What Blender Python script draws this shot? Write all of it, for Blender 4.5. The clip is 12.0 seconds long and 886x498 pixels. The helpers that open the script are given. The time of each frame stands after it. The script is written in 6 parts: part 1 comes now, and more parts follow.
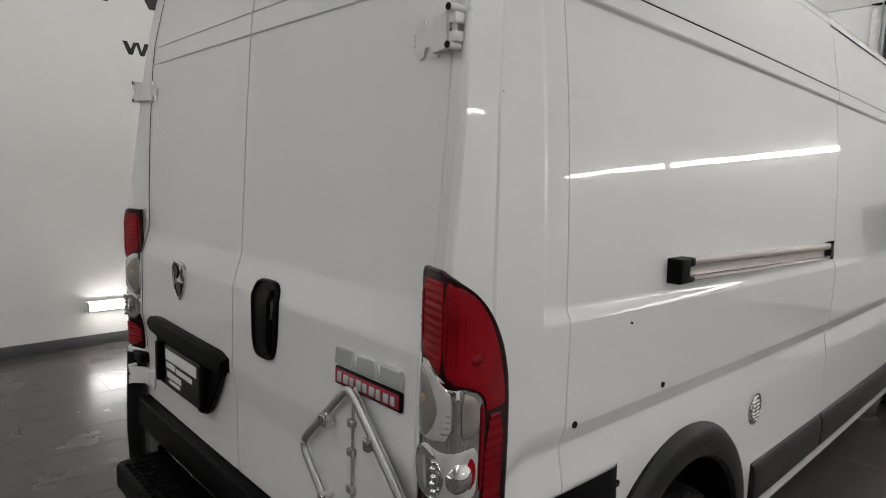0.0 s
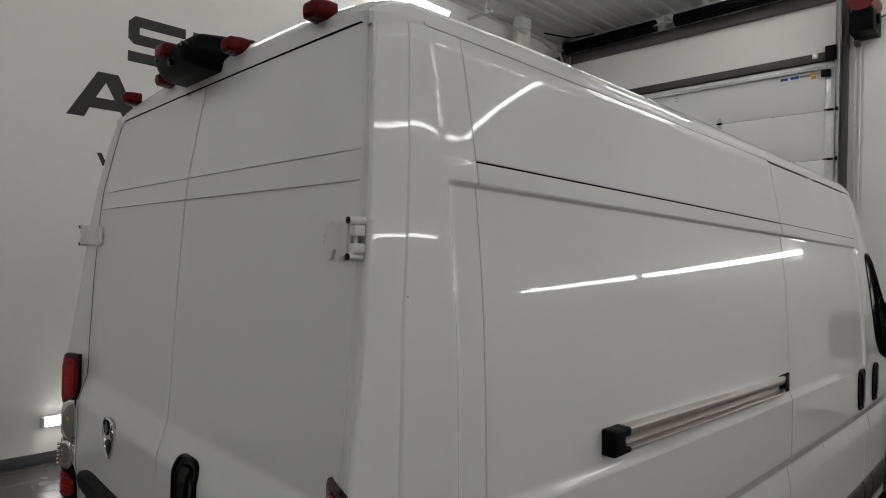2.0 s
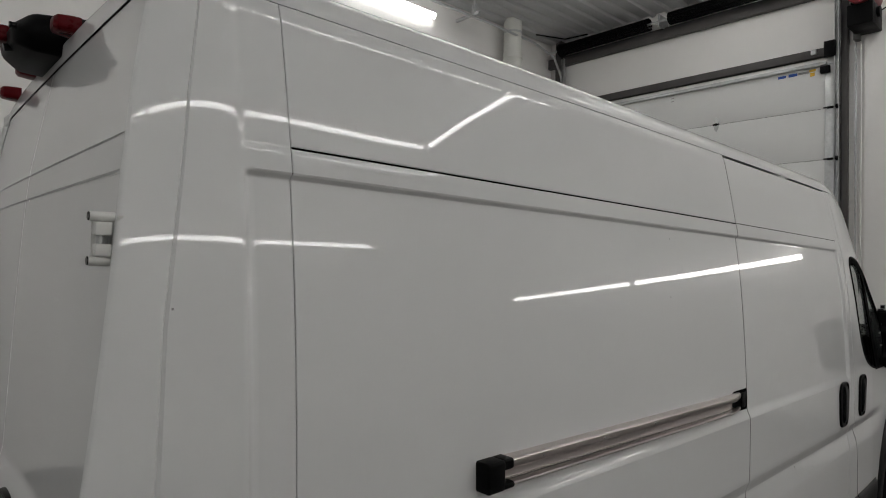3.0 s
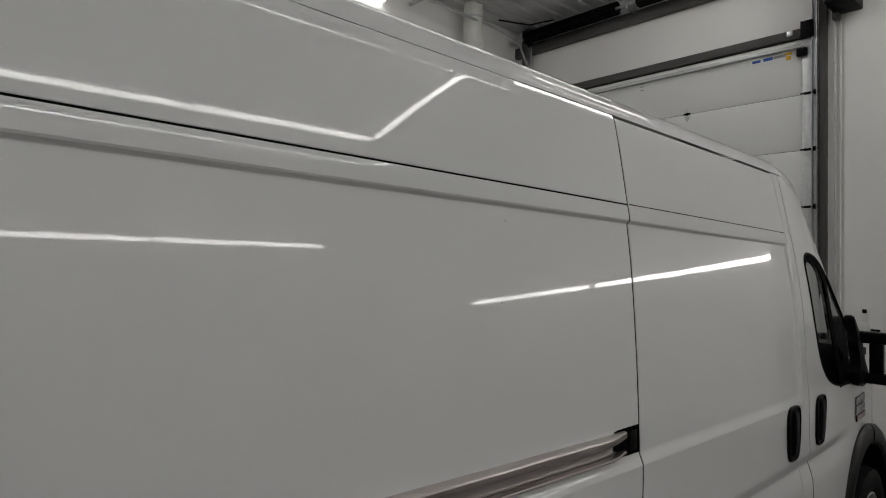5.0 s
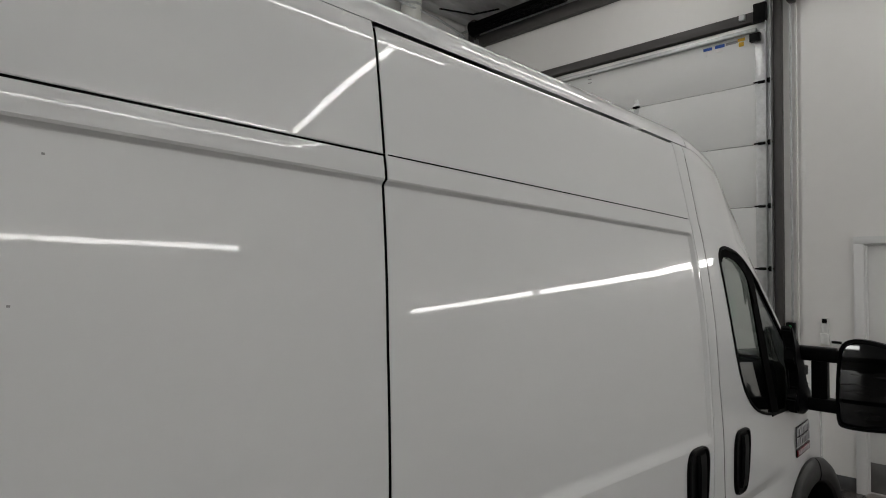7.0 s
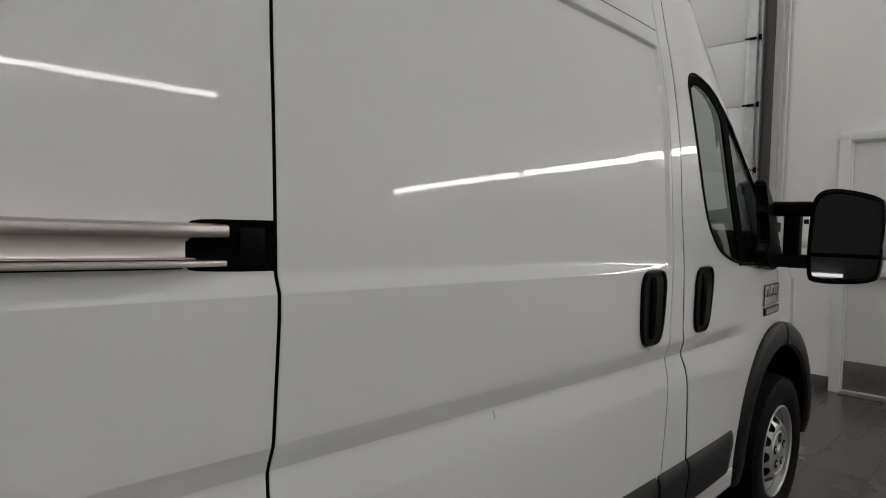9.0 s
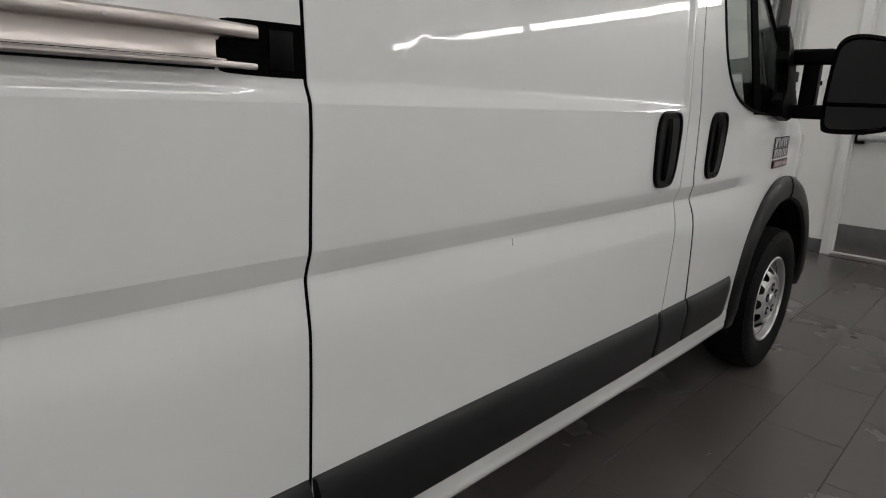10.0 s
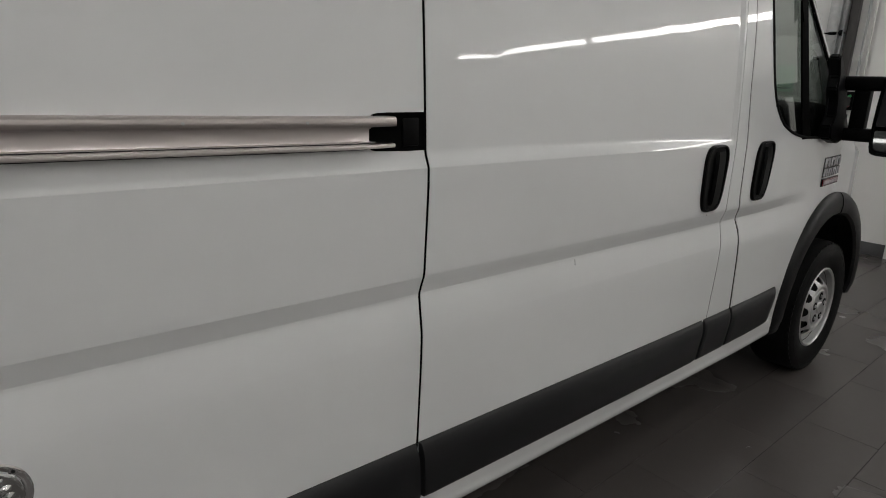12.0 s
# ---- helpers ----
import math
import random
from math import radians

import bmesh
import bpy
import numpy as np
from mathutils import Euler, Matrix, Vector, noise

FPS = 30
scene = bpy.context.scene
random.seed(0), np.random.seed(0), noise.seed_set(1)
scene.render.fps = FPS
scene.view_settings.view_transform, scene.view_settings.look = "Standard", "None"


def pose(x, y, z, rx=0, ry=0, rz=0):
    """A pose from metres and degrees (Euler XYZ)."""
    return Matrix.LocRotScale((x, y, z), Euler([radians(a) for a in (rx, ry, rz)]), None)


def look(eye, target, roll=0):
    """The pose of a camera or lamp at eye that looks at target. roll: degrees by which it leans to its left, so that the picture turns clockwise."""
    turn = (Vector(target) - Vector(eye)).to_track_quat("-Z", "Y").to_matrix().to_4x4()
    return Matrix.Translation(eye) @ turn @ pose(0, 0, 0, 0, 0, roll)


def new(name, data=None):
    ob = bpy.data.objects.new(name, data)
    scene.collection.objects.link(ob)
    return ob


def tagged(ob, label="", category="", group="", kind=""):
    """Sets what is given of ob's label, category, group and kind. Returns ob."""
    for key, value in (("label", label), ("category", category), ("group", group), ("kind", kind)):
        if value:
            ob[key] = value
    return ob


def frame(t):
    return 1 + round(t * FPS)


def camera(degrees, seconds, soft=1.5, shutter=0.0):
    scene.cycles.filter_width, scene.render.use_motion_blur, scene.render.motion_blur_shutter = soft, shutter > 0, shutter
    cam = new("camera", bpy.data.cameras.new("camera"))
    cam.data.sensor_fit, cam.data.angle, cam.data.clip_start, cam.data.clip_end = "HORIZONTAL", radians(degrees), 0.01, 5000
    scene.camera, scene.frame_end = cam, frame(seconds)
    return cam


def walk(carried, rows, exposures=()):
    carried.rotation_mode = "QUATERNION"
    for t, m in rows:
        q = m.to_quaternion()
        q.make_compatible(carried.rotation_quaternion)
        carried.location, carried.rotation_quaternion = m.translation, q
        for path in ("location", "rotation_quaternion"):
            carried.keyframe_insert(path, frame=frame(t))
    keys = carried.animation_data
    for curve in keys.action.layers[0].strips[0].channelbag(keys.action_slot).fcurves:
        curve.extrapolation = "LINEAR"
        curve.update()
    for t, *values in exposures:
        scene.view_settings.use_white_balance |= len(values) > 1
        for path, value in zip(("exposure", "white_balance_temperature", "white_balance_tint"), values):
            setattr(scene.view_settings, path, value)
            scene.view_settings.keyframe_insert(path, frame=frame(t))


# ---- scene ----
cam = camera(72.1, 12.0, 1.0)
PATH = [
    (0, (1.77, -0.748, 1.672), (0.33, 0.618, 1.428), 1.9),
    (0.5, (1.749, -0.733, 1.803), (0.305, 0.648, 1.717), 1.9),
    (1, (1.74, -0.703, 1.856), (0.301, 0.685, 1.822), 1.8),
    (1.5, (1.765, -0.703, 1.907), (0.333, 0.693, 1.889), 1.7),
    (2, (1.853, -0.612, 1.924), (0.424, 0.788, 1.939), 1.4),
    (2.5, (1.943, -0.38, 1.931), (0.494, 0.998, 1.971), 1.3),
    (2.7, (1.97, -0.293, 1.923), (0.508, 1.07, 1.96), 1.1),
    (4.3, (1.94, 0.371, 1.926), (0.47, 1.726, 1.972), 1.0),
    (4.5, (1.942, 0.485, 1.929), (0.475, 1.844, 1.979), 0.9),
    (5, (1.945, 0.71, 1.904), (0.479, 2.07, 1.953), 1.0),
    (5.5, (1.928, 0.944, 1.903), (0.47, 2.312, 1.951), 1.1),
    (6, (1.951, 1.206, 1.899), (0.501, 2.582, 1.956), 0.9),
    (6.5, (1.929, 1.463, 1.888), (0.486, 2.846, 1.962), 0.9),
    (6.7, (1.89, 1.55, 1.883), (0.455, 2.941, 1.966), 0.8),
    (8.3, (1.936, 1.886, 1.629), (0.505, 3.28, 1.718), 1.3),
    (8.5, (1.902, 1.889, 1.587), (0.482, 3.296, 1.654), 1.8),
    (9, (1.901, 1.893, 1.441), (0.487, 3.303, 1.346), 1.2),
    (9.5, (1.879, 1.88, 1.325), (0.498, 3.279, 0.96), 1.1),
    (10, (1.883, 1.835, 1.337), (0.525, 3.216, 0.839), 1.4),
    (10.5, (1.937, 1.729, 1.379), (0.548, 3.07, 0.858), 1.3),
    (11, (2.042, 1.567, 1.447), (0.606, 2.858, 0.924), 1.2),
    (11.5, (2.087, 1.49, 1.483), (0.623, 2.746, 0.954), 1.0),
    (12, (2.067, 1.565, 1.507), (0.593, 2.804, 0.965), 1.3),
]
EXPOSURES = [(0, 0.6), (0.3, 0.27), (0.8, -0.06), (1.5, -0.09), (2.5, -0.09), (4.5, -0.34), (5.5, -0.33), (6.0, -0.30), (6.5, -0.17), (8.5, 0.11), (9.0, 0.10), (9.5, 0.28), (10, 0.47), (10.5, 0.34), (11, 0.24), (12, 0.20)]
walk(cam, [(t, look(eye, target, roll)) for t, eye, target, roll in PATH], EXPOSURES)


# ---- light and exposure ----
world = bpy.data.worlds.new("hall_world")
scene.world = world
world.use_nodes = True
world.node_tree.nodes["Background"].inputs[0].default_value = (0.5, 0.5, 0.5, 1)
world.node_tree.nodes["Background"].inputs[1].default_value = 0.02
STRIP_POWER = 13.5


# ---- materials ----
def mat(name, color, rough=0.5, metal=0.0, coat=0.0, coat_rough=0.03, vary=0.06, scale=3.0, bump=0.0, bump_scale=200.0,
        rough_vary=0.1, spec=0.5, emit=0.0, transmission=0.0, ior=1.45, piece=0.0, stretch=None):
    m = bpy.data.materials.new(name)
    m.use_nodes = True
    nt = m.node_tree
    b = nt.nodes["Principled BSDF"]
    link = nt.links.new
    b.inputs["Metallic"].default_value = metal
    b.inputs["Coat Weight"].default_value = coat
    b.inputs["Coat Roughness"].default_value = coat_rough
    b.inputs["Transmission Weight"].default_value = transmission
    b.inputs["IOR"].default_value = ior
    b.inputs["Specular IOR Level"].default_value = spec
    co = nt.nodes.new("ShaderNodeTexCoord")
    mp = nt.nodes.new("ShaderNodeMapping")
    geo = nt.nodes.new("ShaderNodeNewGeometry")
    link(geo.outputs["Position"], mp.inputs[0])
    mp.inputs["Location"].default_value = (0.13, 0.27, 0.37)
    if stretch:
        mp.inputs["Scale"].default_value = stretch
    n1 = nt.nodes.new("ShaderNodeTexNoise")
    n1.inputs["Scale"].default_value = scale
    n1.inputs["Detail"].default_value = 6
    n2 = nt.nodes.new("ShaderNodeTexNoise")
    n2.inputs["Scale"].default_value = scale * 14
    n2.inputs["Detail"].default_value = 4
    link(mp.outputs[0], n1.inputs[0])
    link(mp.outputs[0], n2.inputs[0])
    add = nt.nodes.new("ShaderNodeMath")
    add.operation = "MULTIPLY_ADD"
    add.inputs[1].default_value = 0.4
    link(n2.outputs[0], add.inputs[0])
    link(n1.outputs[0], add.inputs[2])
    fac = add.outputs[0]
    if piece:
        info = nt.nodes.new("ShaderNodeObjectInfo")
        isl = nt.nodes.new("ShaderNodeNewGeometry")
        s1 = nt.nodes.new("ShaderNodeMath")
        s1.operation = "ADD"
        link(info.outputs["Random"], s1.inputs[0])
        link(isl.outputs["Random Per Island"], s1.inputs[1])
        fr = nt.nodes.new("ShaderNodeMath")
        fr.operation = "FRACT"
        link(s1.outputs[0], fr.inputs[0])
        pa = nt.nodes.new("ShaderNodeMath")
        pa.operation = "MULTIPLY_ADD"
        pa.inputs[1].default_value = piece
        link(fr.outputs[0], pa.inputs[0])
        link(fac, pa.inputs[2])
        fac = pa.outputs[0]
    ramp = nt.nodes.new("ShaderNodeMapRange")
    ramp.inputs[1].default_value, ramp.inputs[2].default_value = 0.25, 1.1 + piece
    ramp.inputs[3].default_value, ramp.inputs[4].default_value = 1 - vary, 1 + vary
    link(fac, ramp.inputs[0])
    mul = nt.nodes.new("ShaderNodeMix")
    mul.data_type, mul.blend_type = "RGBA", "MULTIPLY"
    mul.inputs[0].default_value = 1.0
    mul.inputs[6].default_value = (*color, 1)
    link(ramp.outputs[0], mul.inputs[7])
    out = mul.outputs[2]
    link(out, b.inputs["Base Color"])
    rr = nt.nodes.new("ShaderNodeMapRange")
    rr.inputs[1].default_value, rr.inputs[2].default_value = 0.1, 0.9
    rr.inputs[3].default_value, rr.inputs[4].default_value = max(0.0, rough - rough_vary * rough), rough + rough_vary * rough
    link(n1.outputs[0], rr.inputs[0])
    link(rr.outputs[0], b.inputs["Roughness"])
    if bump:
        n4 = nt.nodes.new("ShaderNodeTexNoise")
        n4.inputs["Scale"].default_value = bump_scale
        n4.inputs["Detail"].default_value = 3
        link(mp.outputs[0], n4.inputs[0])
        bp = nt.nodes.new("ShaderNodeBump")
        bp.inputs["Strength"].default_value = 1.0
        bp.inputs["Distance"].default_value = bump
        link(n4.outputs[0], bp.inputs["Height"])
        link(bp.outputs[0], b.inputs["Normal"])
        if coat:
            link(bp.outputs[0], b.inputs["Coat Normal"])
    if emit:
        b.inputs["Emission Color"].default_value = (*color, 1)
        b.inputs["Emission Strength"].default_value = emit
    return m


PAINT = mat("white_car_paint", (0.76, 0.765, 0.765), 0.5, spec=0.12, coat=1.0, coat_rough=0.022, vary=0.015, scale=1.5, bump=0.000014, bump_scale=120)
PAINT_HINGE = mat("white_hinge_paint", (0.72, 0.72, 0.70), 0.4, coat=0.4, coat_rough=0.2, vary=0.05, scale=20)
BLACK = mat("black_textured_plastic", (0.003, 0.003, 0.0033), 0.42, spec=0.09, vary=0.25, scale=6, bump=0.0003, bump_scale=500)
HANDLE = mat("satin_black_handle_plastic", (0.0018, 0.0018, 0.002), 0.3, spec=0.10, vary=0.2, scale=10)
GREY_PLASTIC = mat("dark_grey_cladding_plastic", (0.012, 0.012, 0.013), 0.45, spec=0.4, vary=0.2, scale=4, bump=0.0003, bump_scale=600)
FLARE = mat("black_flare_plastic", (0.005, 0.005, 0.0054), 0.36, spec=0.28, vary=0.3, scale=6, bump=0.0002, bump_scale=500)
GLOSS_BLACK = mat("gloss_black_plastic", (0.004, 0.004, 0.0045), 0.22, spec=0.2, vary=0.2, scale=8)
RUBBER = mat("black_rubber", (0.006, 0.006, 0.006), 0.65, spec=0.1, vary=0.3, scale=10)
# near-black for shaded gaps, the window's bands and the rail pocket
FLAT_BLACK = mat("flat_black", (0.002, 0.002, 0.002), 0.9, spec=0.05)
TYRE = mat("tyre_rubber", (0.005, 0.005, 0.005), 0.6, spec=0.15, vary=0.3, scale=12, bump=0.0006, bump_scale=90)
STEEL_RIM = mat("silver_painted_steel", (0.55, 0.55, 0.55), 0.32, metal=0.7, vary=0.08, scale=12)
ALU = mat("brushed_aluminium", (0.58, 0.53, 0.515), 0.30, metal=1.0, vary=0.06, scale=5, stretch=(1, 0.05, 1), bump=0.00002, bump_scale=150)
DULL_ALU = mat("dull_aluminium", (0.50, 0.51, 0.49), 0.33, metal=0.9, vary=0.08, scale=8)
BADGE = mat("bright_badge_plating", (0.66, 0.67, 0.69), 0.26, metal=0.55, vary=0.10, scale=14)
CHROME = mat("chrome", (0.72, 0.72, 0.72), 0.1, metal=1.0, vary=0.05, scale=10)
GALV = mat("galvanised_steel", (0.55, 0.56, 0.56), 0.38, metal=0.85, vary=0.2, scale=25)
RED = mat("red_lens", (0.25, 0.003, 0.008), 0.16, coat=0.2, spec=0.12, vary=0.45, scale=14)
RED_DARK = mat("dark_red_lens", (0.17, 0.002, 0.006), 0.15, coat=0.12, spec=0.12, vary=0.2, scale=14)
LAMP_EDGE = mat("smoked_red_lamp_edge", (0.018, 0.0015, 0.0025), 0.15, coat=0.12, spec=0.15, vary=0.2, scale=14)
AMBER = mat("pale_amber_bulb", (0.45, 0.26, 0.12), 0.25, coat=0.5, vary=0.1)
RED_LAMP = mat("deep_red_lamp", (0.095, 0.002, 0.005), 0.28, spec=0.12, vary=0.3, scale=30)
LENS = mat("clear_lens_reflector", (0.52, 0.51, 0.49), 0.22, metal=0.12, coat=0.6, vary=0.2, scale=20)
LENS_GREY = mat("smoked_lens_reflector", (0.27, 0.25, 0.225), 0.22, metal=0.3, coat=0.6, vary=0.2, scale=20)
GLASS = mat("tinted_window_glass", (0.66, 0.70, 0.67), 0.02, transmission=1.0, ior=1.45, vary=0.01, rough_vary=0)
# reflection of dark surroundings put into the glass as a near-black tone
MIRROR = mat("mirror_glass", (0.05, 0.051, 0.051), 0.02, metal=1.0, vary=0.02)
CABIN = mat("dark_cabin_trim", (0.010, 0.010, 0.011), 0.7, spec=0.2, vary=0.2, scale=8)
SEAT = mat("dark_seat_fabric", (0.035, 0.036, 0.04), 0.9, vary=0.25, scale=30, bump=0.0006, bump_scale=400)
WALL = mat("white_wall_paint", (0.86, 0.845, 0.825), 0.55, vary=0.03, scale=0.8, bump=0.0004, bump_scale=60)
# unseen end wall's grey, set by the light it throws on the tail
SOUTH = mat("grey_wall_paint", (0.52, 0.52, 0.515), 0.6, vary=0.08, scale=0.8)
DOORWHITE = mat("white_enamelled_steel", (0.80, 0.80, 0.79), 0.42, vary=0.03, scale=1.5, bump=0.0004, bump_scale=80)
DOORGREY = mat("pale_door_paint", (0.76, 0.755, 0.74), 0.4, vary=0.05, scale=2)
CEIL = mat("corrugated_roof_steel", (0.60, 0.61, 0.61), 0.45, metal=0.15, vary=0.08, scale=2)
BASE = mat("grey_vinyl_base", (0.09, 0.09, 0.092), 0.5, vary=0.15, scale=4)
TILE = mat("dark_slate_tile", (0.084, 0.075, 0.071), 0.27, spec=0.6, vary=0.11, scale=2.2, piece=0.60, bump=0.00006, bump_scale=40, rough_vary=0.06)
GROUT = mat("dark_grout", (0.020, 0.019, 0.018), 0.9, spec=0.2, vary=0.2, scale=10)
BROWN = mat("dark_brown_steel", (0.075, 0.070, 0.068), 0.5, vary=0.15, scale=5)
PVC = mat("white_pvc", (0.72, 0.72, 0.68), 0.4, vary=0.05, scale=6)
WHITE_PLASTIC = mat("white_plastic", (0.78, 0.78, 0.76), 0.4, vary=0.03, scale=10)
STRIPLIGHT = mat("lit_strip_diffuser", (1.0, 0.99, 0.966), 0.5, emit=STRIP_POWER, vary=0.0)
GRAPHIC = mat("black_vinyl_graphic", (0.02, 0.02, 0.02), 0.5, vary=0.15)
REDPAINT = mat("red_painted_motor", (0.14, 0.010, 0.014), 0.4, vary=0.1)
BLUE = mat("blue_print", (0.03, 0.10, 0.42), 0.5)
YELLOW = mat("yellow_print", (0.75, 0.45, 0.03), 0.5)
PRINT = mat("grey_print", (0.30, 0.30, 0.30), 0.6)
GREEN = mat("green_button", (0.03, 0.35, 0.10), 0.4)
BADGERED = mat("red_badge_enamel", (0.30, 0.015, 0.03), 0.25, coat=0.5)
KICK = mat("dull_steel_kick_plate", (0.16, 0.155, 0.15), 0.4, metal=0.6, vary=0.2, scale=12)
GREENSHEET = mat("pale_green_sheet", (0.58, 0.80, 0.66), 0.5)


# ---- mesh tools ----
def part(name, bm, material, parent=None, label="", angle=35):
    me = bpy.data.meshes.new(name)
    bmesh.ops.recalc_face_normals(bm, faces=bm.faces)
    bm.to_mesh(me)
    bm.free()
    for p in me.polygons:
        p.use_smooth = True
    me.set_sharp_from_angle(angle=radians(angle))
    me.materials.append(material)
    ob = new(name, me)
    if parent:
        ob.parent = parent
        ob.matrix_parent_inverse = base_of(parent).inverted()
    if label:
        ob["label"] = label
    return ob


def base_of(ob):
    m = ob.matrix_basis.copy()
    if ob.parent:
        m = base_of(ob.parent) @ ob.matrix_parent_inverse @ m
    return m


def thing(name, at, label, category, group="", kind=""):
    ob = new(name)
    ob.empty_display_size = 0.1
    ob.matrix_basis = Matrix.Translation(at)
    return tagged(ob, label, category, group, kind)


def box(bm, lo, hi, bevel=0.0, seg=2, m=None):
    r = bmesh.ops.create_cube(bm, size=1.0)
    c = [(a + b) / 2 for a, b in zip(lo, hi)]
    d = [b - a for a, b in zip(lo, hi)]
    mm = Matrix.Translation(c) @ Matrix.Diagonal((*d, 1))
    bmesh.ops.transform(bm, matrix=(m @ mm) if m else mm, verts=r["verts"])
    if bevel:
        es = list({e for v in r["verts"] for e in v.link_edges})
        bmesh.ops.bevel(bm, geom=es, offset=bevel, segments=seg, profile=0.5, affect="EDGES")
    return bm


def cyl(bm, a, b, r0, r1=None, seg=20, caps=True):
    a, b = Vector(a), Vector(b)
    d = b - a
    m = Matrix.Translation((a + b) / 2) @ d.to_track_quat("Z", "Y").to_matrix().to_4x4()
    bmesh.ops.create_cone(bm, cap_ends=caps, segments=seg, radius1=r0, radius2=r0 if r1 is None else r1, depth=d.length, matrix=m)
    return bm


def sweep(bm, pts, r, seg=10, closed=False, flat=None):
    """A tube along points; flat gives another radius across the second axis."""
    pts = [Vector(p) for p in pts]
    n = len(pts)
    rings = []
    up = Vector((0, 0, 1))
    for i, p in enumerate(pts):
        d = (pts[(i + 1) % n] - pts[i - 1]) if closed else (pts[min(i + 1, n - 1)] - pts[max(i - 1, 0)])
        d.normalize()
        side = d.cross(up) if abs(d.dot(up)) < 0.97 else d.cross(Vector((1, 0, 0)))
        side.normalize()
        u2 = side.cross(d)
        rings.append([bm.verts.new(p + side * (r * math.cos(2 * math.pi * k / seg)) + u2 * ((flat or r) * math.sin(2 * math.pi * k / seg))) for k in range(seg)])
    for i in range(n if closed else n - 1):
        a, b = rings[i], rings[(i + 1) % n]
        for k in range(seg):
            bm.faces.new((a[k], a[(k + 1) % seg], b[(k + 1) % seg], b[k]))
    if not closed:
        bm.faces.new(rings[0])
        bm.faces.new(rings[-1])
    return bm


def grid(bm, rows, closed=False):
    vs = [[bm.verts.new(p) for p in row] for row in rows]
    for a, b in zip(vs, vs[1:]):
        for k in range(len(a) if closed else len(a) - 1):
            k2 = (k + 1) % len(a)
            bm.faces.new((a[k], a[k2], b[k2], b[k]))
    return vs


def prism(bm, poly, place, depth):
    """A flat polygon (u, v) placed by place(u, v, w), of the given thickness."""
    a = [bm.verts.new(place(u, v, 0.0)) for u, v in poly]
    b = [bm.verts.new(place(u, v, depth)) for u, v in poly]
    bm.faces.new(a)
    bm.faces.new(b)
    n = len(poly)
    for i in range(n):
        bm.faces.new((a[i], a[(i + 1) % n], b[(i + 1) % n], b[i]))
    return bm


def fine(a, b, step):
    n = max(1, round(abs(b - a) / step))
    return [a + (b - a) * i / n for i in range(n + 1)]


def lerp_table(x, xs, ys):
    return float(np.interp(x, xs, ys))


# ---- the hall ----
XL, XR, YB, YF, ZC = -4.38, 7.75, -9.0, 8.15, 5.62
DOOR_L, DOOR_R, DOOR_T = -4.0, -0.22, 4.44


def hall():
    bm = bmesh.new()
    box(bm, (XL - 0.2, YB - 0.2, -0.2), (XL, YF + 0.2, ZC + 0.2))
    tagged(part("wall_west", bm, WALL), "white painted smooth hall wall", "wall", kind="structure")
    bm = bmesh.new()
    box(bm, (XR, YB - 0.2, -0.2), (XR + 0.2, YF + 0.2, ZC + 0.2))
    tagged(part("wall_east", bm, WALL), "white painted smooth hall wall", "wall", kind="structure")
    bm = bmesh.new()
    box(bm, (XL, YB - 0.2, -0.2), (XR, YB, ZC + 0.2))
    tagged(part("wall_south", bm, SOUTH), "pale grey painted hall wall", "wall", kind="structure")
    # north wall, with the openings of the sectional door and the personnel door
    bm = bmesh.new()
    for lo, hi in (((XL, YF, -0.2), (DOOR_L, YF + 0.2, ZC + 0.2)), ((DOOR_L, YF, DOOR_T), (DOOR_R, YF + 0.2, ZC + 0.2)),
                   ((DOOR_R, YF, -0.2), (0.62, YF + 0.2, ZC + 0.2)), ((0.62, YF, 2.2), (1.62, YF + 0.2, ZC + 0.2)),
                   ((1.62, YF, -0.2), (XR, YF + 0.2, ZC + 0.2))):
        box(bm, lo, hi)
    box(bm, (0.13, YF - 0.018, 0.12), (0.55, YF, 5.55))
    box(bm, (0.55, YF - 0.018, 2.27), (3.2, YF, 5.55))
    tagged(part("wall_north", bm, WALL), "white panelled wall with door openings", "wall", kind="structure")
    # corrugated ceiling, ribs along the hall
    bm = bmesh.new()
    rows = []
    xs = []
    x = XL
    while x < XR:
        for dx, dz in ((0, 0), (0.14, 0), (0.165, -0.035), (0.215, -0.035), (0.24, 0)):
            xs.append((min(x + dx, XR), ZC + dz))
        x += 0.24
    grid(bm, [[(a, y, z) for a, z in xs] for y in (YB, 0, YF)])
    box(bm, (XL, YB, ZC + 0.03), (XR, YF, ZC + 0.2))
    tagged(part("ceiling", bm, CEIL), "pale corrugated sheet steel ceiling", "ceiling", kind="structure")
    for nm, lo, hi in (("baseboard_west", (XL, YB, 0), (XL + 0.012, YF, 0.1)), ("baseboard_north", (DOOR_R + 0.3, YF - 0.03, 0), (0.55, YF - 0.018, 0.12)),
                       ("baseboard_north_east", (1.70, YF - 0.014, 0), (XR, YF, 0.12)), ("baseboard_east", (XR - 0.012, YB, 0), (XR, YF - 0.02, 0.1)),
                       ("baseboard_south", (XL + 0.02, YB, 0), (XR - 0.02, YB + 0.012, 0.1))):
        bm = bmesh.new()
        box(bm, lo, hi, 0.003)
        tagged(part(nm, bm, BASE), "dark grey vinyl cove baseboard", "baseboard", kind="structure")


hall()


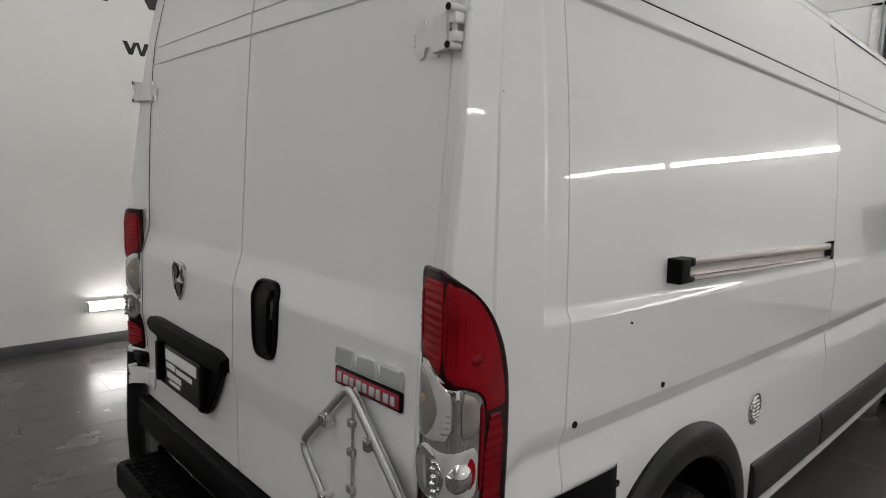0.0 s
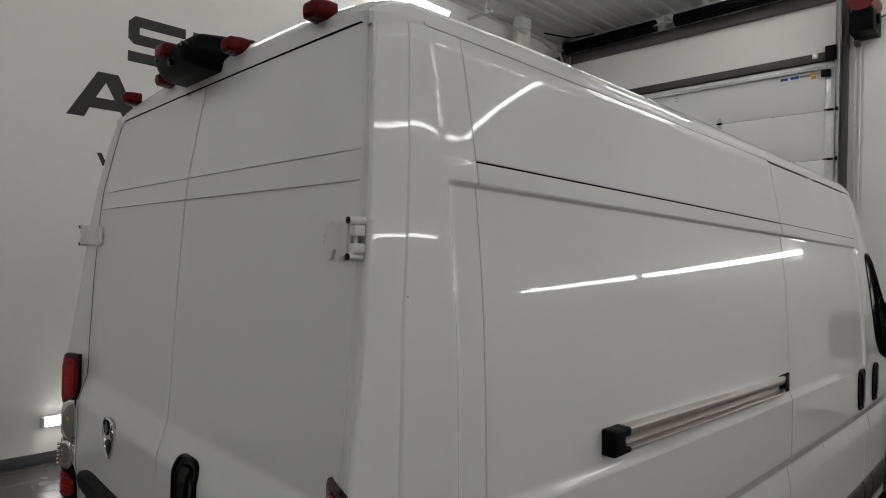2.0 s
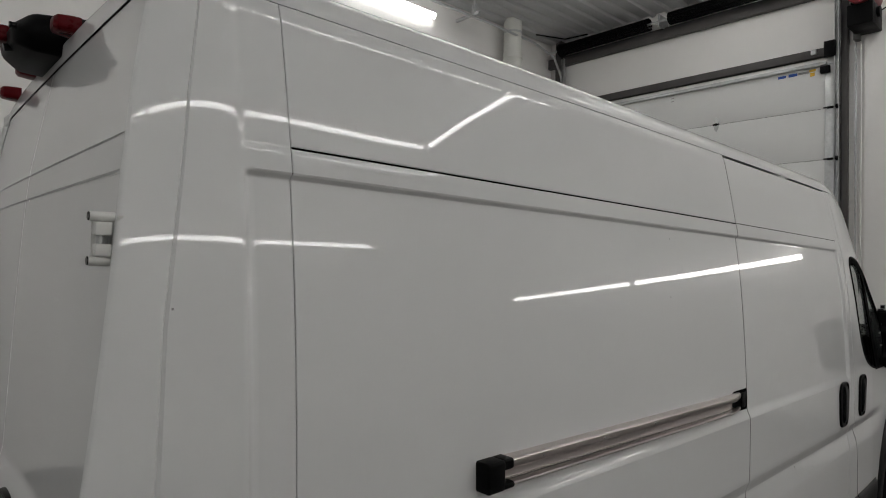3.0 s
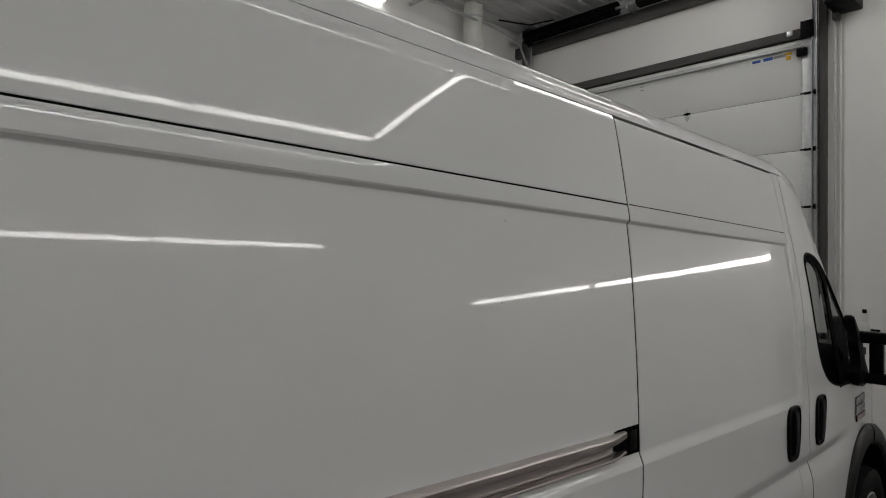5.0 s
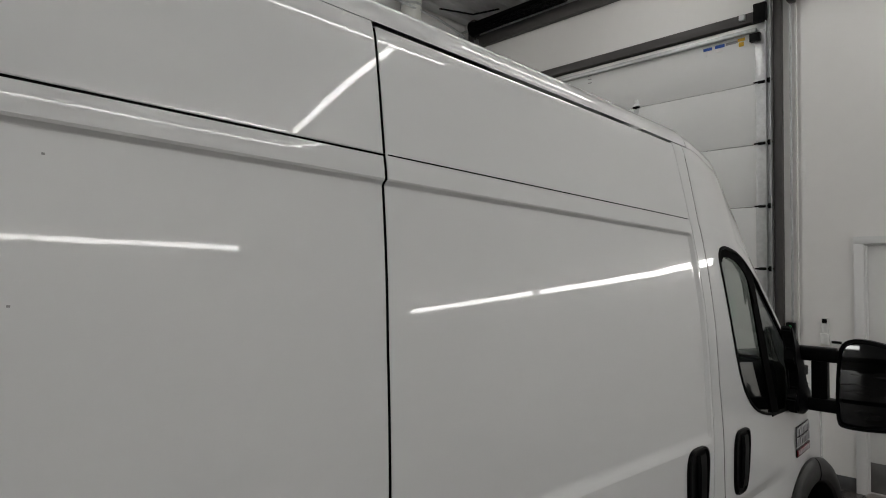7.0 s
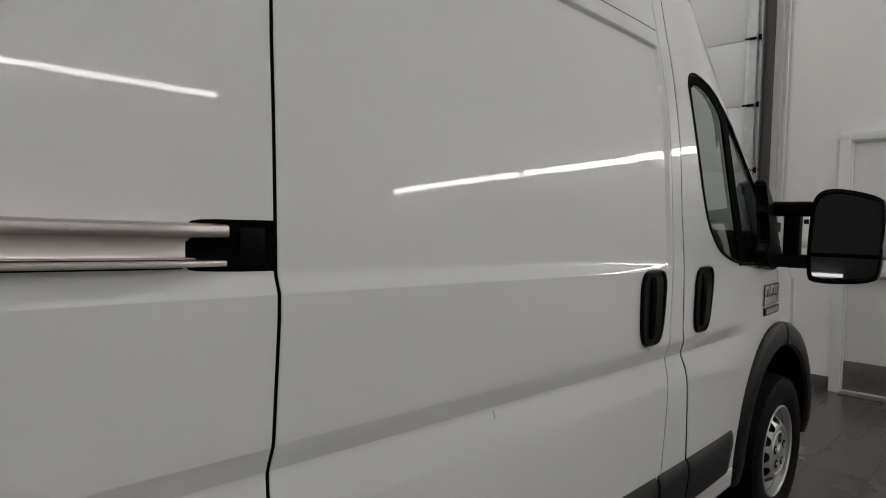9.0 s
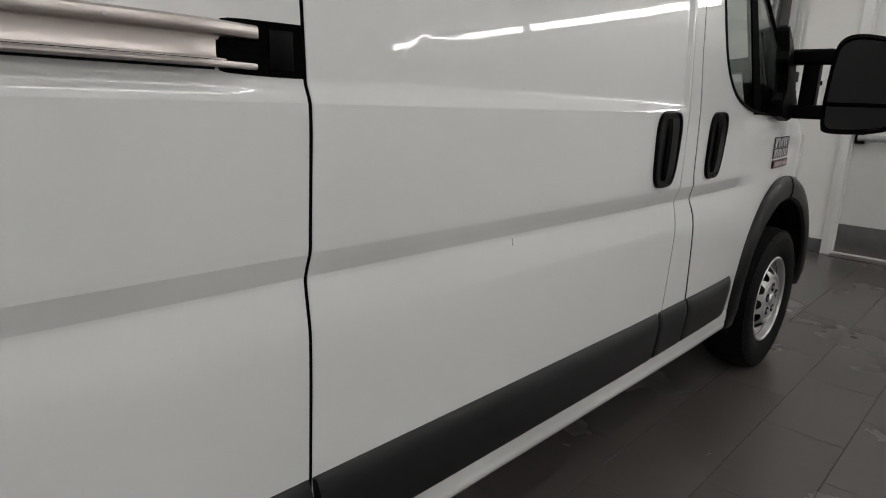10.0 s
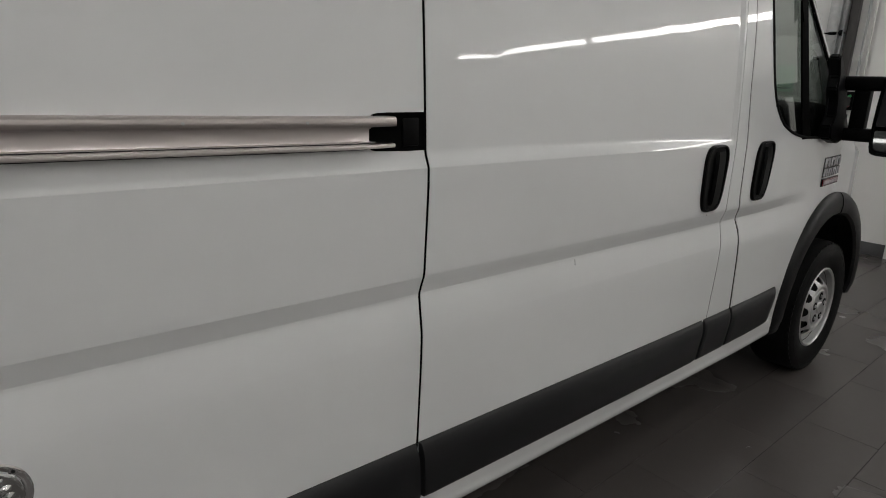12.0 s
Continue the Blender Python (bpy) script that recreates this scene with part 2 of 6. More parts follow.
def strip_light(p0, p1, facing, name="strip_light", label="bright white linear tube light on the ceiling", power=None):
    a, b, f = Vector(p0), Vector(p1), Vector(facing)
    d = (b - a).normalized()
    w = d.cross(f).normalized()
    at = (a + b) / 2
    t = thing(name, at, label, "strip light", "linear strip lights")

    def place(u, v, k):
        return at + d * u + w * v + f * k
    L = (b - a).length / 2 - 0.012
    bm = bmesh.new()
    prism(bm, [(-L, -0.045), (L, -0.045), (L, 0.045), (-L, 0.045)], lambda u, v, k: place(u, v, k - 0.04), 0.04)
    part("housing", bm, WHITE_PLASTIC, t)
    bm = bmesh.new()
    rows = []
    for u in (-L + 0.02, L - 0.02):
        rows.append([place(u, 0.04 * math.cos(math.pi * k / 8), 0.003 + 0.042 * math.sin(math.pi * k / 8)) for k in range(9)])
    vs = grid(bm, rows)
    bm.faces.new(vs[0])
    bm.faces.new(vs[1])
    part("diffuser", bm, STRIPLIGHT, t, "glowing white diffuser")
    for u in (-L, L - 0.02):
        bm = bmesh.new()
        prism(bm, [(u, -0.044), (u + 0.02, -0.044), (u + 0.02, 0.044), (u, 0.044)], place, 0.047)
        part("end_cap", bm, WHITE_PLASTIC, t)
    return t


ZS = 5.57
for k in range(4):
    y1 = 5.45 - 2.45 * k
    strip_light((5.75, y1, ZS), (5.75, y1 - 2.44, ZS), (0, 0, -1))
    if k < 2:
        strip_light((XL + 0.045, y1, 5.34), (XL + 0.045, y1 - 2.44, 5.34), (0.8, 0, -0.6), label="bright white linear tube light high on the wall")
    strip_light((3.40, y1 + 0.75, ZS), (3.40, y1 - 1.69, ZS), (0, 0, -1))
    if k < 3:
        strip_light((XR - 0.042, y1, 3.82), (XR - 0.042, y1 - 2.44, 3.82), (-1, 0, 0), label="bright white linear tube light on the wall")
# unseen strips added to brighten the tail, the west wall and the north end
for x, y in ((-1.2, 7.95), (-1.2, 5.5), (-1.2, 3.05), (1.0, 7.95), (-1.6, -0.9), (-1.6, -3.35), (-1.6, -5.8), (1.0, -1.6), (1.0, -4.05), (1.0, -6.5), (2.2, 7.95), (-0.3, -2.2), (-0.3, -4.65)):
    strip_light((x, y, ZS), (x, y - 2.44, ZS), (0, 0, -1))
strip_light((5.70, 5.52, ZS), (3.45, 5.52, ZS), (0, 0, -1))
strip_light((7.35, YF - 0.042, 2.45), (4.82, YF - 0.042, 2.45), (0, -1, 0), label="bright white linear tube light on the wall")
strip_light((4.78, YF - 0.042, 2.45), (2.25, YF - 0.042, 2.45), (0, -1, 0), label="bright white linear tube light on the wall")
strip_light((XL + 0.042, 0.615, 0.372), (XL + 0.042, 3.055, 0.372), (1, 0, 0), label="bright white linear tube light low on the wall")
# unseen low strips added on the south wall to brighten the lower rear doors
for x in (-2.6, -0.1):
    strip_light((x, YB + 0.042, 0.335), (x + 2.44, YB + 0.042, 0.335), (0, 1, 0), label="bright white linear tube light low on the wall")


# ---- the van's body shape ----
# side profile: half width over height, from the panel's lean in degrees
ZF = np.arange(0.26, 2.4001, 0.0025)
LEAN_Z = [1.10, 1.30, 1.36, 1.60, 1.75, 1.90, 2.06, 2.078, 2.114, 2.1195, 2.1205, 2.15, 2.25, 2.36, 2.40]
LEAN_D = [0.0, 1.0, 1.6, 3.0, 4.35, 6.4, 8.4, 8.4, 14.0, 14.2, 11.0, 11.1, 11.6, 13.0, 24.0]


def side_profile(degrees):
    lean = np.tan(np.radians(np.interp(ZF, LEAN_Z, degrees)))
    x = 0.998 - np.concatenate(([0], np.cumsum((lean[1:] + lean[:-1]) / 2 * 0.0025)))
    low = np.interp(ZF, [0.26, 0.30, 0.36, 0.41, 0.60, 0.80, 1.1], [-0.035, -0.03, -0.018, -0.006, 0.002, 0.004, 0.0])
    groove = np.interp(ZF, [0.87, 0.90, 1.0, 1.046], [0.0, 0.0015, 0.017, 0.0])
    k = np.ones(9) / 9
    smooth = np.convolve(np.pad(low - groove, 4, mode="edge"), k, "valid")
    return x + smooth, np.convolve(np.pad(groove, 4, mode="edge"), k, "valid")


XBASE, GROOVE = side_profile(LEAN_D)
# the corner post has no crease
XPLAIN = side_profile(list(np.interp(LEAN_Z, [z for z in LEAN_Z if not 2.07 < z < 2.14], [d for z, d in zip(LEAN_Z, LEAN_D) if not 2.07 < z < 2.14])))[0]
RECESS = np.convolve(np.pad(np.interp(ZF, [1.300, 1.334, 2.062, 2.069], [0, 1, 1, 0]), 1, mode="edge"), np.ones(3) / 3, "valid")
ZR = np.arange(0.26, 2.4601, 0.0025)
YREAR = np.convolve(np.pad(np.interp(ZR, [0.3, 0.95, 1.06, 1.31, 1.41, 1.8, 2.06, 2.14, 2.42, 2.46], [0.065, 0.06, 0.045, 0.048, 0.078, 0.096, 0.112, 0.120, 0.168, 0.176]), 1, mode="edge"), np.ones(3) / 3, "valid")
# two pressed lines across the rear doors
PRESS_Z = [2.0595, 2.0612, 2.0668, 2.0685, 2.1283, 2.1295, 2.1325, 2.1337]
PRESS_D = [0, 0.008, 0.008, 0, 0, 0.006, 0.006, 0]
HTOP_Y = [3.0, 3.98, 4.30, 4.52, 4.72, 4.92, 5.11, 5.28, 5.44, 5.6, 5.8, 5.95]
HTOP_Z = [2.40, 2.40, 2.36, 2.26, 2.10, 1.93, 1.75, 1.57, 1.42, 1.32, 1.24, 1.20]


# the side bows outwards along its length
BOW_Y = np.arange(0.1, 6.01, 0.05)
BOW_X = np.convolve(np.pad(np.interp(BOW_Y, [0.12, 0.35, 0.9, 1.5, 2.4, 3.2, 4.1, 5.0, 5.9], [0, 0.001, 0.010, 0.018, 0.022, 0.021, 0.018, 0.012, 0.0]), 4, mode="edge"), np.ones(9) / 9, "valid")
BOW = np.polyfit(BOW_Y - 3.0, BOW_X, 6)
DINGS = ((3.374, 1.708, 0.00025), (2.621, 1.562, 0.0005), (2.664, 1.450, 0.0007), (2.704, 1.447, 0.0010), (2.752, 1.446, 0.0008))
# the van stands nose-down, and its lines lie a little higher low on the side
LIFT_Z = [0.26, 0.59, 0.82, 1.0, 1.2, 1.3, 1.43, 1.7, 2.06, 2.12, 2.39, 2.46]
LIFT_D = [0.075, 0.074, 0.066, 0.050, 0.048, 0.046, 0.030, 0.018, 0.007, 0.008, 0.018, 0.018]
# how the seams before and behind the sliding door, and before the cab door, run with height
SEAM_R = ([0.4, 0.55, 0.96, 1.26, 1.74, 2.12, 2.4], [-0.028, -0.027, -0.014, 0.0, 0.0, 0.010, 0.022])
SEAM_F = ([0.38, 0.58, 0.93, 1.0, 1.3, 1.78, 2.11, 2.39], [-0.10, -0.08, -0.045, -0.048, -0.036, -0.047, -0.082, -0.097])
SEAM_C = ([0.36, 0.58, 0.94, 0.99, 1.09, 1.32, 1.52, 1.74, 2.0, 2.12], [0.044, 0.031, 0.008, -0.015, -0.038, -0.045, -0.065, -0.068, -0.090, -0.105])


def lift(y, z):
    return step(y, 0.15, 0.28) * (lerp_table(z, LIFT_Z, LIFT_D) - 0.0165 * (min(y, 4.2) - 0.6))


def bow(y):
    return float(np.polyval(BOW, min(6.0, max(0.1, y)) - 3.0))


def htop(y):
    return lerp_table(y, HTOP_Y, HTOP_Z)


def step(v, a, b):
    t = min(1.0, max(0.0, (v - a) / (b - a)))
    return t * t * (3 - 2 * t)


def side_x(z, y):
    w = step(y, 0.286, 0.302)
    x = lerp_table(z, ZF, XBASE) * w + lerp_table(z, ZF, XPLAIN) * (1 - w)
    front = 3.90 + lerp_table(z, *SEAM_F)
    x -= 0.012 * lerp_table(z, ZF, RECESS) * step(y, 0.292, 0.310) * (1 - step(y, front - 0.032, front - 0.008))
    x -= 0.012 * max(0.0, (0.55 - max(y, 0.12)) / 0.4) ** 2
    x += bow(y)
    x -= lerp_table(y, [3.6, 4.4, 5.0, 5.4, 5.6, 5.75, 5.87, 5.95], [0, 0.01, 0.03, 0.055, 0.09, 0.16, 0.28, 0.45])
    # small dings in the sliding door
    for dy, dz, h in DINGS:
        if abs(y - dy) < 0.06 and abs(z - dz) < 0.09:
            x += h * math.exp(-((y - dy) / 0.018) ** 2 - ((z - dz) / 0.019) ** 2)
    if y > 3.95:
        x += lerp_table(z, ZF, GROOVE) * step(y, 4.30, 4.80)
        x -= 0.07 * step(y, 3.95, 4.7) * max(0.0, (z - 1.5) / 0.9) ** 2
    return x


def rear_y(z):
    return lerp_table(z, ZR, YREAR)




def lean_of(s, z):
    """How far the door seams lean forward or back with height."""
    a, b, c = lerp_table(z, *SEAM_R), lerp_table(z, *SEAM_F), lerp_table(z, *SEAM_C)
    return lerp_table(s, [1.8, 3.40, 4.90, 5.0, 5.9], [0, a, b, c, 0])


def skin(s, z):
    """A point of the van's right side: s is x along the tail, then round the corner, then y + 1 along the side."""
    xd = lerp_table(z, [1.482, 1.52, 1.8, 2.0, 2.15, 2.30, 2.42], [0.862, 0.868, 0.876, 0.874, 0.866, 0.840, 0.808])
    if s <= 0.86:
        return Vector((s * xd / 0.86, rear_y(z) + 0.006 * (s / 0.86) ** 2 + lerp_table(z, PRESS_Z, PRESS_D) * (1 - step(s, 0.800, 0.808)), z))
    if s < 1.28:
        # the corner post bends round from the door; a crease runs down where it turns to the side
        yd = rear_y(min(z, 2.42)) + 0.006
        yc = lerp_table(z, [1.5, 1.8, 2.0, 2.2, 2.4], [0.146, 0.158, 0.182, 0.207, 0.238])
        e = lerp_table(z, [0.3, 1.49, 1.55, 1.65, 1.76, 1.9, 2.12, 2.30, 2.40], [0.036, 0.052, 0.046, 0.038, 0.030, 0.023, 0.015, 0.018, 0.014])
        if 0.90 < z < 1.49:
            # behind the tail lamp
            e = max(0.012, yd - 0.036)
        xe = side_x(z, yc)
        if s >= 1.16:
            y = yc + (s - 1.16) / 0.12 * (0.28 - yc)
            x = side_x(z, y)
        else:
            # a rear face that bulges back from the door, a tight corner, then a slightly bowed flank
            r, yo = 0.009, yd - e
            xc = xe - r
            pts = [(xd, yd), (xd + (xc - xd) * 0.35, yd - e * 0.42), (xd + (xc - xd) * 0.70, yd - e * 0.84), (xc - 0.008, yo), (xc - 0.002, yo + 0.0012)]
            b0, b1, b2 = (xc + 0.001, yo + 0.004), (xe - 0.30 * r, yo + 0.34 * (yc - yo)), (xe, yc)
            for q in (0.0, 0.06, 0.12, 0.2, 0.3, 0.4, 0.5, 0.6, 0.7, 0.8, 0.9):
                pts.append(tuple(b0[i] * (1 - q) ** 2 + 2 * b1[i] * q * (1 - q) + b2[i] * q * q for i in (0, 1)))
            pts.append((xe, yc))
            lens = [math.dist(p, q) for p, q in zip(pts, pts[1:])]
            d = (s - 0.86) / 0.30 * sum(lens)
            for (p, q), l in zip(zip(pts, pts[1:]), lens):
                if d <= l or q == pts[-1]:
                    f = min(1.0, d / l)
                    x, y = p[0] + (q[0] - p[0]) * f, p[1] + (q[1] - p[1]) * f
                    break
                d -= l
        return Vector((x - 0.0035 * max(0.0, 1 - abs(s - 1.16) / 0.0055), y, z + lift(y, z)))
    y = s - 1.0 + lean_of(s, z)
    zz = z
    h = htop(y)
    if z > 1.15 and h < 2.3999:
        zz = 1.15 + (z - 1.15) * (h - 1.15) / 1.25
    return Vector((side_x(z, y), y, zz + lift(y, z)))


def skin_n(s, z):
    e = 0.002
    ds = skin(s + e, z) - skin(s - e, z)
    dz = skin(s, min(2.46, z + e)) - skin(s, z - e)
    return ds.cross(dz).normalized()


def on_skin(s, z, off, side=1):
    p = skin(s, z) + skin_n(s, z) * off
    return Vector((p.x * side, p.y, p.z))


FEATURE_Z = [0.885, 0.90, 0.93, 0.96, 0.975, 0.984, 0.992, 1.0, 1.02, 1.045, 1.06, 1.07, 1.09, 1.12, 1.18, 1.24, 1.28, 1.29, 1.298, 1.306, 1.318, 1.33, 1.34, 1.35, 1.365,
             1.40, 1.412, 1.424, 1.436, 1.448, 1.46, 1.475, 1.52, 1.535, 1.55, 1.562, 1.575, 1.59, 1.65, 1.667, 1.68, 1.692, 1.703, 1.715, 1.73, 1.745, 2.04, 2.052, 2.0565, 2.0595, 2.0612, 2.064, 2.0668, 2.0685, 2.0725, 2.078, 2.084, 2.09, 2.096, 2.102, 2.108, 2.114, 2.118, 2.122, 2.1262, 2.1283, 2.1295, 2.1325, 2.1337, 2.138, 2.145, 2.35, 2.358, 2.365, 2.372, 2.379, 2.386, 2.392]


def zrows(a, b, step_=0.05):
    zs = sorted({round(z, 4) for z in fine(a, b, step_) + [f for f in FEATURE_Z if a < f < b]})
    return [z for i, z in enumerate(zs) if i == 0 or z - zs[i - 1] > 0.001 or z == b]


def scols(a, b, step_=0.06):
    feat = [1.285, 1.29, 1.295, 1.30, 1.305, 1.31, 1.32, 4.855, 4.862, 4.87, 4.878, 4.886, 4.895] + [1.149, 1.1545, 1.16, 1.1655, 1.171]
    feat += [q for q in fine(0.86, 1.10, 0.003) + fine(1.10, 1.28, 0.006) if abs(q - 1.16) > 0.014] + fine(4.40, 4.51, 0.007) + fine(3.63, 3.70, 0.008) + fine(3.76, 3.84, 0.008)
    ss = sorted({round(s, 4) for s in fine(a, b, step_) + [f for f in feat if a < f < b]})
    return [s for i, s in enumerate(ss) if i == 0 or s - ss[i - 1] > 0.0025 or s == b]


def panel(name, material, parent, s0, s1, z0, z1, side=1, rim="lrbt", depth=0.03, cut=None, label="", dz=0.05, ds=0.06, off=0.0, angle=13):
    """A sheet of the skin with turned-in edges; cut(point) leaves faces out."""
    def ease(v, lo, hi):
        v = [q for q in v if lo + 0.008 < q < hi - 0.008]
        return [lo, lo + 0.0015, lo + 0.005] + v + [hi - 0.005, hi - 0.0015, hi]
    S, Z = ease(scols(s0, s1, ds), s0, s1), ease(zrows(z0, z1, dz), z0, z1)
    rows = []
    for i, z in enumerate(Z):
        row = []
        for j, s in enumerate(S):
            d = off
            near = min(s - s0 if "l" in rim else 9, s1 - s if "r" in rim else 9, z - z0 if "b" in rim else 9, z1 - z if "t" in rim else 9)
            if near < 0.0014:
                d -= (0.0014 - near) * 0.8
            row.append((s, z, d))
        rows.append(row)

    pts = [[on_skin(s, z, d, side) for s, z, d in row] for row in rows]
    back = lambda s, z: on_skin(s, z, off - depth, side)
    if "l" in rim or "r" in rim:
        for row, pr in zip(rows, pts):
            if "l" in rim:
                pr.insert(0, back(row[0][0], row[0][1]))
            if "r" in rim:
                pr.append(back(row[-1][0], row[-1][1]))
    Sx = ([S[0]] if "l" in rim else []) + S + ([S[-1]] if "r" in rim else [])
    if "b" in rim:
        pts.insert(0, [back(s, Z[0]) for s in Sx])
    if "t" in rim:
        pts.append([back(s, Z[-1]) for s in Sx])
    bm = bmesh.new()
    grid(bm, pts)
    if cut:
        dead = [f for f in bm.faces if cut(f.calc_center_median())]
        bmesh.ops.delete(bm, geom=dead, context="FACES")
    return part(name, bm, material, parent, label, angle=angle)


AXLE_R, AXLE_F, HUB_Z = 1.00, 5.095, 0.357


def arches(p):
    return (p.y - AXLE_R) ** 2 + (p.z - 0.40) ** 2 < 0.455 ** 2 or (p.y - AXLE_F) ** 2 + (p.z - 0.40) ** 2 < 0.47 ** 2


WINDOW = [(4.040, 1.92), (4.043, 1.955), (4.070, 1.980), (4.14, 1.988), (4.30, 1.965), (4.48, 1.885), (4.66, 1.755), (4.86, 1.57), (5.03, 1.40),
          (5.08, 1.31), (5.02, 1.276), (4.62, 1.283), (4.46, 1.300), (4.35, 1.325), (4.26, 1.362), (4.18, 1.435), (4.13, 1.53), (4.085, 1.70)]


def inside(y, z, poly):
    c = False
    n = len(poly)
    for i in range(n):
        (y1, z1), (y2, z2) = poly[i], poly[i - 1]
        if (z1 > z) != (z2 > z) and y < (y2 - y1) * (z - z1) / (z2 - z1) + y1:
            c = not c
    return c


def shift_poly(poly, d):
    """Moves every edge of a clockwise polygon outwards by d."""
    out = []
    n = len(poly)
    for i in range(n):
        a, b, c = Vector(poly[i - 1]), Vector(poly[i]), Vector(poly[(i + 1) % n])
        n1 = Vector((-(b - a).y, (b - a).x)).normalized()
        n2 = Vector((-(c - b).y, (c - b).x)).normalized()
        m = (n1 + n2).normalized()
        out.append(tuple(b + m * d / max(0.5, m.dot(n1))))
    return out


def smooth_poly(poly, times=2):
    for _ in range(times):
        out = []
        n = len(poly)
        for i in range(n):
            a, b = Vector(poly[i]), Vector(poly[(i + 1) % n])
            out += [tuple(a * 0.75 + b * 0.25), tuple(a * 0.25 + b * 0.75)]
        poly = out
    return poly


def side_at(y, z, off, side=1):
    """A point of the side at a true height, also on the sloping cab."""
    h, z1 = htop(y), z
    z = z - lift(y, z)
    zn = z if (z <= 1.15 or h > 2.3999) else 1.15 + (z - 1.15) * 1.25 / (h - 1.15)
    return Vector(((side_x(min(zn, 2.4), y) + off) * side, y, z1))


van = thing("cargo_van", (0, 3.0, 0), "white high-roof cargo van parked on dark tiled floor", "van")


def van_body():
    glass_cut = lambda p: arches(p) or inside(p.y, p.z, WINDOW)
    for side in (1, -1):
        panel("rear_door", PAINT, van, 0.003, 0.8592, 0.712, 2.42, side, dz=0.06, ds=0.10, angle=28)
        panel("corner_pillar", PAINT, van, 0.8608, 1.3892, 0.42, 2.402, side, rim="lr", depth=0.03, angle=28)
        panel("quarter_panel", PAINT, van, 1.3908, 3.398, 0.42, 2.1178, side, rim="lrt", cut=arches, ds=0.035, dz=0.025)
        panel("upper_side_panel", PAINT, van, 1.3908, 3.398, 2.1222, 2.402, side, rim="lrb", ds=0.1, dz=0.02)
        panel("sliding_door", PAINT, van, 3.405, 4.8985, 0.42, 2.393, side, rim="lrt", ds=0.05, dz=0.03,
              label="white sliding door with a pressed recess")
        panel("door_post", PAINT, van, 4.9025, 4.9945, 0.42, 2.40, side, rim="lr", dz=0.05)
        panel("cab_door", PAINT, van, 5.0025, 6.10, 0.36, 2.40, side, rim="lrb", cut=glass_cut, ds=0.02, dz=0.02)
        panel("front_fender", PAINT, van, 6.104, 6.95, 0.42, 2.40, side, rim="l", cut=arches, ds=0.02, dz=0.03)
        # sill under the doors
        bm = bmesh.new()
        prof = [(0.93, 0.42), (0.986, 0.42), (0.985, 0.380), (0.9825, 0.371), (0.9835, 0.361), (0.982, 0.346), (0.974, 0.330), (0.955, 0.314), (0.93, 0.306)]
        grid(bm, [[((x + bow(y)) * side, y, z + lift(y, z)) for x, z in prof] for y in fine(1.50, 4.52, 0.15)])
        part("sill", bm, PAINT, van)
        # dark sheets behind the gaps, put there for the shade in them
        for s0, s1, z0, z1 in ((0.84, 0.88, 0.66, 2.39), (0.0, 0.87, 2.40, 2.44), (0.0, 0.02, 0.75, 2.42), (1.375, 1.405, 0.42, 2.39), (3.375, 3.425, 0.42, 2.39), (4.88, 5.03, 0.42, 2.36),
                               (1.39, 3.40, 2.09, 2.15), (3.40, 4.91, 2.35, 2.39)):
            bm = bmesh.new()
            S, Z = fine(s0, s1, 0.05), fine(z0, z1, 0.03)
            grid(bm, [[on_skin(s, z, -0.03, side) for s in S] for z in Z])
            part("gap_shade_sheet", bm, FLAT_BLACK, van)
        # black strips that fill the gaps almost flush, drawn for their shade
        for s0, s1, z0, z1 in ((0.858, 0.862, 2.16, 2.40), (3.397, 3.406, 0.42, 2.39), (4.898, 4.903, 0.42, 2.10), (4.994, 5.003, 0.42, 2.36)):
            bm = bmesh.new()
            grid(bm, [[on_skin(q, z, -0.0018, side) for q in (s0, s1)] for z in zrows(z0, z1, 0.03)])
            part("gap_shade_strip", bm, FLAT_BLACK, van)
        # left door's dark gap, drawn as a black strip just proud of the skin
        if side < 0:
            bm = bmesh.new()
            grid(bm, [[on_skin(q, z, 0.001, side) for q in (0.853, 0.8608)] for z in zrows(0.92, 2.40, 0.03)])
            part("gap_shade_strip", bm, FLAT_BLACK, van)
        bm = bmesh.new()
        grid(bm, [[on_skin(q, z, -0.0018, side) for q in fine(1.392, 3.397, 0.05)] for z in (2.1175, 2.1225)])
        part("gap_shade_strip", bm, FLAT_BLACK, van)
        # dark thin strip laid along the door's upper crease, where no gap is cut
        bm = bmesh.new()
        S = fine(3.41, 4.89, 0.05)
        grid(bm, [[on_skin(s, z, 0.0006, side) for s in S] for z in (2.1195, 2.1225)])
        part("crease_line", bm, FLAT_BLACK, van)
    # roof, high cap, windscreen and bonnet as one run of sheets
    fr = [(1.0, 0.0), (0.992, 0.022), (0.975, 0.045), (0.945, 0.066), (0.89, 0.085), (0.80, 0.10), (0.6, 0.118), (0.3, 0.13), (0.0, 0.134)]
    fr = fr + [(-a, b) for a, b in reversed(fr[:-1])]

    def roof(name, ys, material, raise_=0.0, label=""):
        bm = bmesh.new()
        rows = []
        for y in ys:
            x0, h = side_x(2.40, y) if y > 0.28 else side_x(2.40, 0.28), htop(y)
            k = lerp_table(y, [0.2, 4.0, 4.6, 5.3, 5.6, 5.95], [1, 1, 1.3, 0.9, 0.7, 0.3])
            rows.append([(a * x0, y, h + raise_ + lift(y, 2.40) + b * k) for a, b in fr])
        grid(bm, rows)
        return part(name, bm, material, van, label)
    roof("roof_cap", fine(3.936, 4.55, 0.05), PAINT, 0.002)
